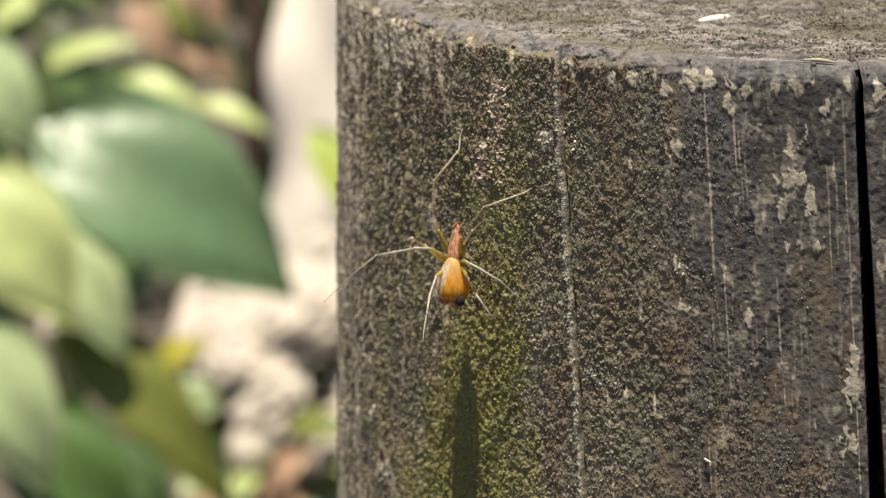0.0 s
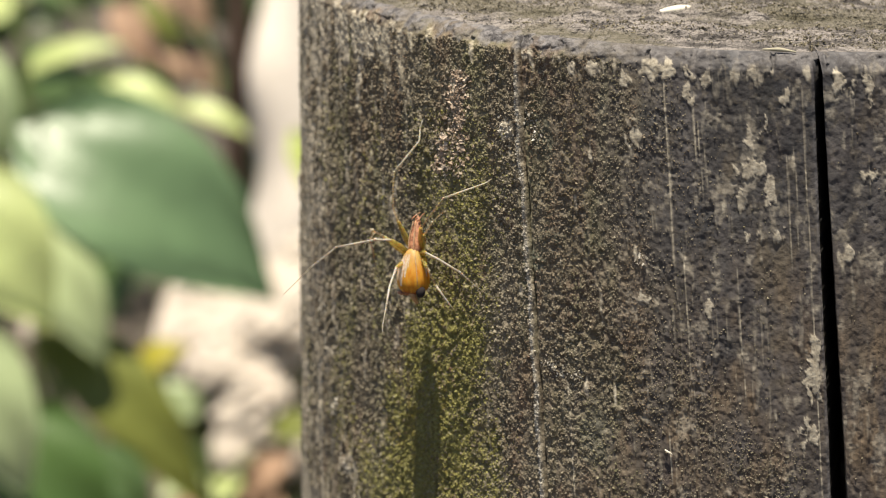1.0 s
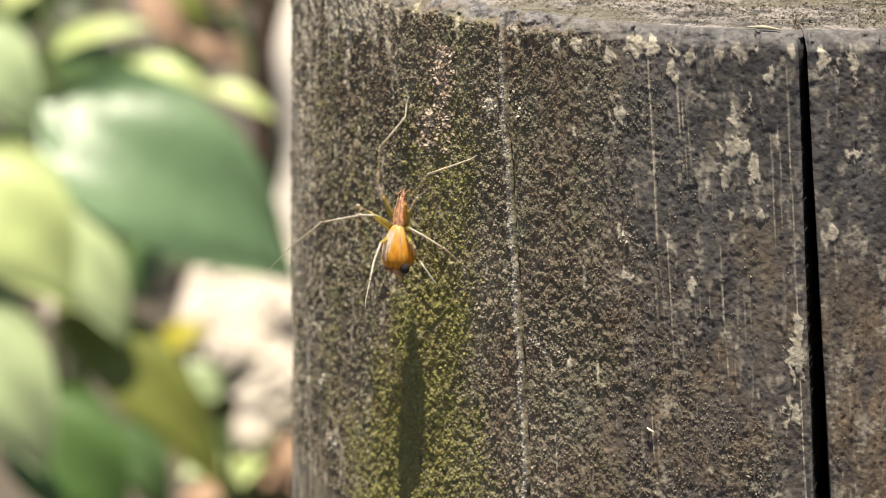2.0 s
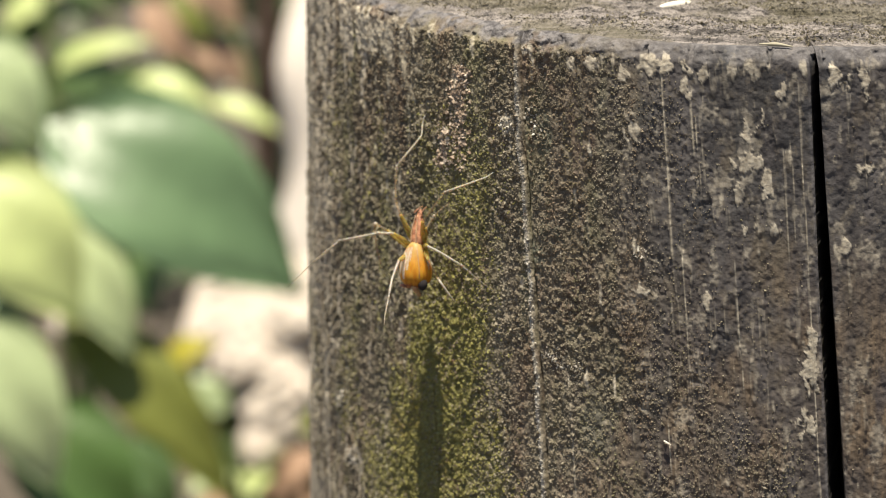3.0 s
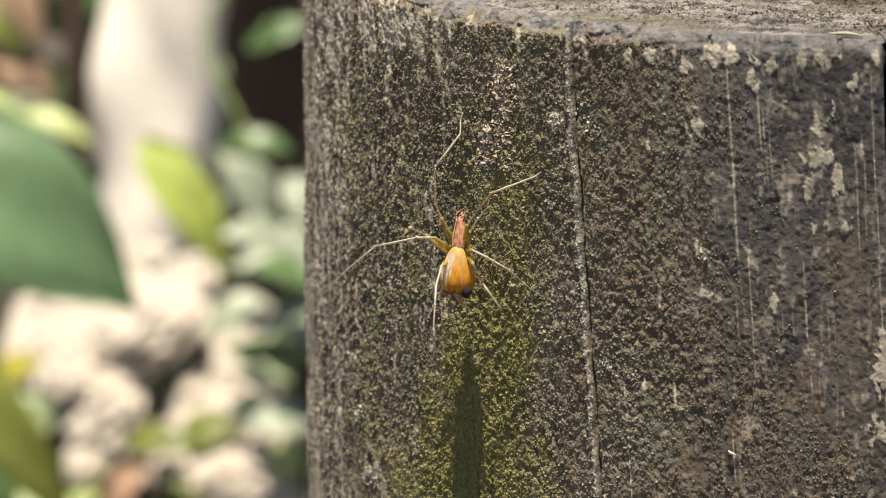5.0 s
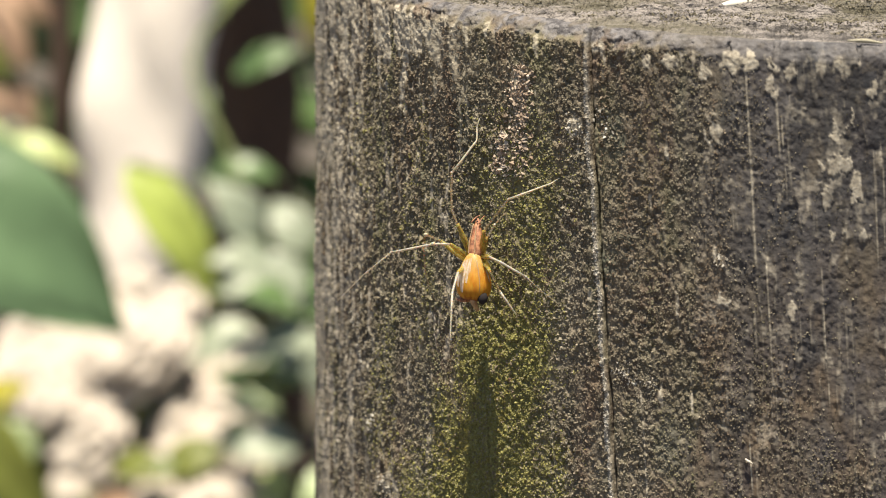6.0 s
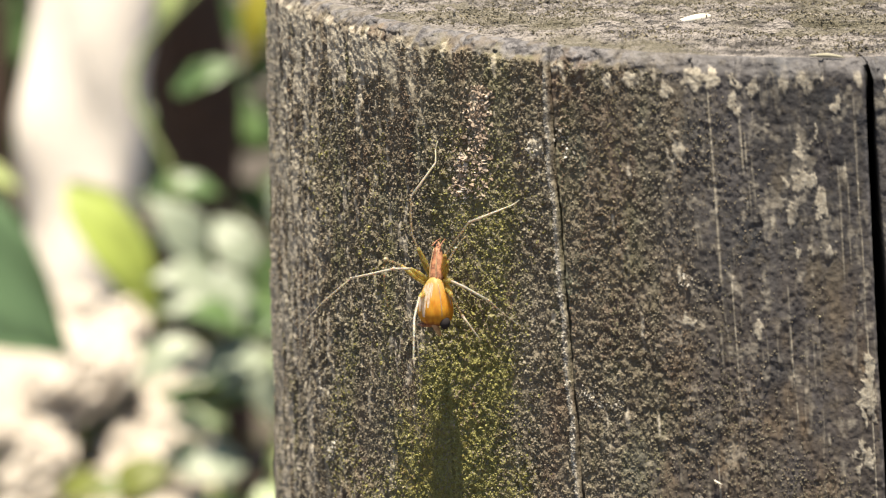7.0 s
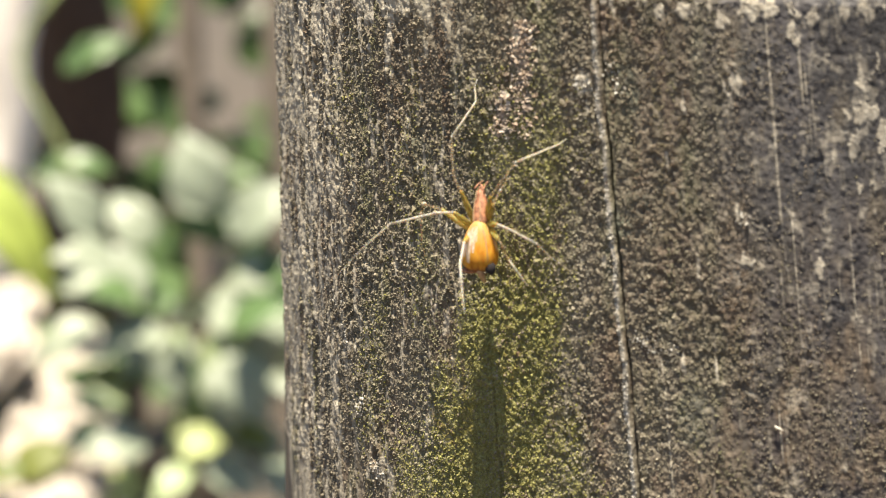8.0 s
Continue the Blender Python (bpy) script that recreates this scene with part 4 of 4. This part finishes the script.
def build_spider():
    amber = amber_skin()
    carapace = chitin("red_brown_carapace", (0.44, 0.20, 0.10), (0.17, 0.065, 0.032), 0.6, 0.1)
    femur_mat = chitin("yellowish_femur", (0.40, 0.33, 0.09), (0.28, 0.22, 0.06), 0.4, 0.5, 0.45)
    shin_mat = chitin("pale_leg", (0.46, 0.38, 0.28), (0.32, 0.26, 0.19), 0.45, 0.3, 0.84)
    mid_mat = chitin("greyish_leg", (0.47, 0.43, 0.37), (0.33, 0.30, 0.25), 0.45, 0.3, 0.3)
    faint_mat = chitin("faint_foot", (0.47, 0.42, 0.35), (0.33, 0.29, 0.24), 0.45, 0.3, 0.62)
    foot_mat = chitin("pale_foot", (0.50, 0.45, 0.36), (0.36, 0.32, 0.25), 0.45, 0.3, 0.35)
    silver = chitin("silvery_guanine", (0.72, 0.60, 0.47), (0.50, 0.38, 0.26), 0.4, 0.2, 0.25)
    stripe_mat = chitin("tan_stripe", (0.40, 0.26, 0.15), (0.30, 0.17, 0.09), 0.5, 0.2)
    dark = plain("dark_spot", (0.035, 0.030, 0.030), 0.95, Specular_IOR_Level=0.1)
    root = on_post(-37.0, -34.0, 0.0)
    spider = thing("spider", "small amber-orange spider with thin pale legs clinging to the post", "spider", at=root)

    def at(p):
        return on_post(*p) - root

    def along(a, b, w, d):
        """Pose and scale of a body from a to b, w wide and d deep (half sizes, millimetres)."""
        a, b = at(a), at(b)
        zax = (b - a).normalized()
        out = at((-37.0, -34.0, 10.0)).normalized()
        xax = zax.cross(out).normalized()
        yax = zax.cross(xax)
        m = Matrix((xax, yax, zax)).transposed().to_4x4()
        m.translation = (a + b) / 2
        return m @ Matrix.Diagonal((w / 1000, d / 1000, (b - a).length / 2, 1))

    body = along((-36.8, -39.0, 5.3), (-36.8, -32.6, 5.5), 2.45, 2.1)
    abdomen = part("abdomen", ellipsoid(bmesh.new(), body, 20, 28, lambda t: (1 - t * t) ** 0.40 * (0.93 - 0.34 * t)), amber, spider, "glossy amber-orange abdomen")
    head = along((-36.8, -33.9, 5.2), (-37.2, -28.3, 4.0), 1.15, 1.0)
    part("carapace", ellipsoid(bmesh.new(), head, 16, 20, lambda t: (1 - t * t) ** 0.42 * (0.80 - 0.42 * t)), carapace, spider, "red-brown carapace with pale stripes")
    for d in (-0.28, 0.28):
        pts = [head @ Vector((x, -math.sqrt(max(0, 1 - x * x / 0.7)) * k, z)) for x, k, z in ((d * 1.6, 0.93, -0.75), (d * 1.4, 0.95, -0.1), (d * 0.7, 0.62, 0.7))]
        part("stripe", tube(bmesh.new(), pts, (0.00008, 0.00010, 0.00005), 4, 6), stripe_mat, spider, "pale carapace stripe")
    for x, z in ((-0.25, 0.82), (0.25, 0.82), (-0.1, 0.92), (0.1, 0.92)):
        part("eye", ellipsoid(bmesh.new(), Matrix.Translation(head @ Vector((x, -0.42, z))) @ Matrix.Diagonal((0.00009, 0.00009, 0.00009, 1)), 6, 8), dark, spider, "black eye")
    for side in (-1, 1):
        part("palp", tube(bmesh.new(), [at((-37.2 + side * 0.5, -28.9, 4.6)), at((-37.1 + side * 0.4, -28.3, 4.0)), at((-37.0 + side * 0.3, -28.0, 3.4))], (0.00010, 0.00008, 0.00005), 4, 7), carapace, spider)
    # silvery streaks, the dark spot and the spinnerets on the abdomen
    def strip(bm, turn, width, top, end):
        """A thin raised film on the abdomen: degrees round from its back, and from and to along it."""
        rows = []
        for i in range(9):
            z = top + (end - top) * i / 8
            r = (1 - z * z) ** 0.40 * (0.93 - 0.34 * z) * 1.012
            half = width * (0.35 + 0.65 * math.sin(math.pi * (0.15 + 0.8 * i / 8)))
            rows.append([bm.verts.new(body @ Vector((r * math.sin(radians(turn + q * half)), -r * math.cos(radians(turn + q * half)), z))) for q in (-1, -0.35, 0.35, 1)])
        for p, q in zip(rows, rows[1:]):
            for i in range(3):
                bm.faces.new((p[i], p[i + 1], q[i + 1], q[i]))
        return bm

    for turn, width, top, end in ((-28, 11, 0.70, -0.35), (-9, 10, 0.78, -0.55), (8, 6, 0.80, -0.15), (18, 2.5, 0.82, 0.25), (96, 5, 0.75, -0.15)):
        part("streak", strip(bmesh.new(), turn, width, top, end), silver, abdomen, "silvery white streak")
    pts = [body @ Vector((r * 0.80, -r * 0.60, z)) for r, z in ((0.50, 0.75), (0.80, 0.3), (0.99, -0.3), (0.86, -0.75))]
    part("heart_line", tube(bmesh.new(), pts, (0.00004, 0.00006, 0.00006, 0.00003), 6, 6), stripe_mat, abdomen, "thin brown line along the abdomen")
    part("spot", ellipsoid(bmesh.new(), Matrix.Translation(at((-35.4, -38.3, 5.9))) @ Matrix.Diagonal((0.00068, 0.0006, 0.00088, 1)), 10, 14), dark, abdomen, "blackish rear spot")
    part("spinneret", tube(bmesh.new(), [at((-36.5, -37.9, 6.4)), at((-36.4, -39.0, 6.0)), at((-36.5, -40.2, 5.0))], (0.0005, 0.00045, 0.00025), 4, 10), stripe_mat, abdomen, "reddish spinneret")
    part("band", ellipsoid(bmesh.new(), Matrix.Translation(at((-37.6, -38.9, 5.6))) @ Matrix.Diagonal((0.0013, 0.0007, 0.00035, 1)), 8, 14), carapace, abdomen, "dark red-brown band under the abdomen")
    for pts in LEGS:
        q = [at(p) for p in pts]
        far = max(2, len(q) - 4 if len(q) > 6 else len(q) - 3)
        leg = part("leg", tube(bmesh.new(), bent(q[1:far + 1]), (0.00017, 0.00016, 0.00015), 2, 8), mid_mat if pts in (LEGS[2], LEGS[5], LEGS[6]) else shin_mat, spider, "thin see-through leg")
        part("femur", tube(bmesh.new(), [q[0], (q[0] + q[1]) * 0.5, q[1]], (0.00034, 0.00042, 0.00022), 6, 10), femur_mat, leg, "thick yellowish femur")
        faint = pts in (LEGS[2], LEGS[3], LEGS[4], LEGS[5], LEGS[6])
        part("foot", tube(bmesh.new(), bent(q[far:]), (0.00013, 0.00009, 0.00007, 0.00005) if faint else (0.00016, 0.00013, 0.00010, 0.00005), 2, 8), shin_mat if pts == LEGS[3] else faint_mat if faint else mid_mat if pts in (LEGS[6], LEGS[7]) else foot_mat, leg, "pale thin foot")
        if pts in (LEGS[2], LEGS[4]):
            part("knee", ellipsoid(bmesh.new(), Matrix.Translation(q[2]) @ Matrix.Diagonal((0.00034, 0.00028, 0.00028, 1)), 6, 8), foot_mat, leg, "whitish knee")
        k = q[far]
        part("joint", ellipsoid(bmesh.new(), Matrix.Translation(k) @ Matrix.Diagonal((0.00018, 0.00018, 0.00020, 1)), 6, 8), mid_mat, leg)



def flower_head(m, radius):
    """A round head of small cupped petals on a stalk."""
    ob = thing("flower_head", "cream-white rounded flower head on a green stalk", "flower", "flower heads", m)
    rnd = random.Random(int(abs(m[0]) * 1e5))
    bm = bmesh.new()
    for i in range(26):
        z = 1 - 1.7 * (i + 0.5) / 26
        q = 2.39996 * i
        s = math.sqrt(max(0.0, 1 - z * z))
        n = Vector((s * math.cos(q), s * math.sin(q), z))
        t = n.orthogonal().normalized()
        t.rotate(Matrix.Rotation(rnd.uniform(0, 6.3), 3, n))
        c = n * radius * rnd.uniform(0.8, 1.08)
        face = (n * 0.45 + Vector((rnd.uniform(-0.2, 0.2), -0.65, 0.75))).normalized()
        t = (t - face * t.dot(face)).normalized()
        blade(bm, c - t * radius * 0.48, c + t * radius * 0.48, radius * 0.8, face, 0.12, 0.2, 0.0003, 0.55, 3, 1)
    part("petals", bm, PETAL, ob)
    core = Matrix.Translation((0, 0, -0.05 * radius)) @ Matrix.Diagonal((0.6 * radius, 0.6 * radius, 0.58 * radius, 1))
    part("core", ellipsoid(bmesh.new(), core, 10, 14), PETAL, ob)
    foot = Vector((rnd.uniform(-0.03, 0.03), 0.03, -m[2]))
    part("stalk", tube(bmesh.new(), [foot, foot * 0.5 + Vector((0.01, 0, 0)), (0, 0, -radius * 0.5)], (0.003, 0.002)), STEM, ob)


def build_flowers():
    rnd = random.Random(21)
    for middle, spread, count, radius in CLUMPS:
        for i in range(round(count * 1.2)):
            off = Vector((rnd.gauss(0, 0.62), rnd.gauss(0, 0.45), rnd.gauss(0, 0.55))) * spread
            off.y += 1.3 * off.z
            flower_head(tuple(Vector(middle) + off), radius * rnd.uniform(0.9, 1.3))


def trunk(name, label, points, radii, mat, branches=()):
    root = Vector(points[0])
    ob = thing(name, label, "tree", "", root)
    for kind, line, width in (("trunk", points, radii), *(("branch", *b) for b in branches)):
        bm = tube(bmesh.new(), [Vector(p) - root for p in line], width, 10, 20)
        for v in bm.verts:
            v.co += Vector((1, 1, 0)) * 0.35 * width[0] * noise.noise(Vector((v.co.x * 18, v.co.y * 18, v.co.z * 7)))
        part(kind, bm, mat, ob)


def build_trunks():
    trunk("pale_tree", "sunlit tree with pale cream bark", ((-0.365, 1.64, 0.0), (-0.352, 1.62, 0.3), (-0.333, 1.64, 0.5), (-0.315, 1.74, 0.9), (-0.26, 2.1, 2.2)), (0.056, 0.052, 0.049, 0.045), BARK_PALE,
          ((((-0.31, 1.76, 0.9), (-0.45, 1.85, 1.2), (-0.65, 1.8, 1.7)), (0.03, 0.018)), (((-0.295, 1.8, 1.0), (-0.2, 1.85, 1.3), (-0.1, 1.9, 1.8)), (0.028, 0.016))))
    trunk("sapling", "thin dark brown sapling stem", ((-0.45, 1.8, 0.0), (-0.44, 1.76, 0.35), (-0.435, 1.75, 0.6), (-0.43, 1.75, 2.0)), (0.012, 0.011, 0.01, 0.008), BARK_DARK,
          ((((-0.435, 1.75, 0.62), (-0.5, 1.8, 0.8), (-0.6, 1.85, 1.1)), (0.006, 0.004)),))
    # added trunk: its dark bark stands in for the dark gap beside the pale tree
    trunk("gap_filler_tree", "dark brown tree added to fill the dark gap beside the pale tree", ((-0.27, 1.98, 0.0), (-0.28, 1.94, 0.3), (-0.287, 1.92, 0.5), (-0.28, 1.9, 1.0), (-0.25, 1.9, 2.2)), (0.05, 0.042, 0.036, 0.03), BARK_DARK,
          ((((-0.285, 1.92, 0.55), (-0.2, 1.95, 0.8), (-0.1, 2.0, 1.2)), (0.018, 0.01)),))
    trunk("grey_sapling", "slim grey-brown sapling stem", ((-0.17, 1.9, 0.0), (-0.175, 1.9, 0.4), (-0.17, 1.9, 0.8), (-0.15, 1.9, 2.0)), (0.014, 0.012, 0.010, 0.008), BARK_GREY,
          ((((-0.17, 1.9, 0.75), (-0.12, 1.95, 0.95), (-0.08, 2.0, 1.3)), (0.006, 0.004)),))
    trunk("grey_sapling", "slim grey-brown sapling stem", ((-0.08, 1.75, 0.0), (-0.09, 1.75, 0.4), (-0.085, 1.75, 0.8), (-0.10, 1.75, 2.0)), (0.016, 0.014, 0.012, 0.008), BARK_GREY,
          ((((-0.085, 1.75, 0.8), (-0.04, 1.8, 1.0), (0.0, 1.9, 1.3)), (0.006, 0.004)),))


def build_thicket():
    """Shaded bushes that close the view."""
    rnd = random.Random(5)
    bm = bmesh.new()
    for i in range(3000):
        x, z = rnd.uniform(-2.6, 1.6), rnd.uniform(0.0, 1.7)
        y = rnd.uniform(2.4, 3.4)
        d = Vector((rnd.uniform(-1, 1), rnd.uniform(-0.5, 0.5), rnd.uniform(-1, 0.4))).normalized()
        b = Vector((x, y, z))
        blade(bm, b, b + d * rnd.uniform(0.07, 0.16), rnd.uniform(0.04, 0.09), (rnd.uniform(-1, 1), -1, rnd.uniform(0, 1.2)), 0.1, 0.1, 0.0005, 0.4, 4, 2)
    tagged(new("hedge", finish(bm, "hedge", LEAF_MID)), "shaded hedge of mixed green leaves", "hedge", kind="stuff")


def build_litter():
    """Fallen leaves on the soil."""
    rnd = random.Random(12)
    bm = bmesh.new()
    for i in range(1100):
        q, d = rnd.uniform(0, 2 * math.pi), 0.12 + 2.8 * rnd.random() ** 0.7
        b = Vector((d * math.cos(q), d * math.sin(q), rnd.uniform(0.003, 0.009)))
        b.z += 0.02 * noise.noise(Vector((b.x * 2, b.y * 2, 0)))
        w = rnd.uniform(0, 2 * math.pi)
        size = rnd.uniform(0.03, 0.08)
        blade(bm, b, b + Vector((math.cos(w), math.sin(w), rnd.uniform(-0.05, 0.15))) * size, size * rnd.uniform(0.35, 0.6), (rnd.uniform(-0.4, 0.4), rnd.uniform(-0.4, 0.4), 1), 0.1, 0.25, 0.0004, 0.4, 4, 1)
    tagged(new("leaf_litter", finish(bm, "leaf_litter", LEAF_DRY)), "dry brown fallen leaves strewn on the soil", "leaf litter", kind="stuff")


build_ground()
build_post()
build_grains()
build_small_things()
build_spider()
build_trunks()
build_plants()
build_flowers()
build_thicket()
build_litter()
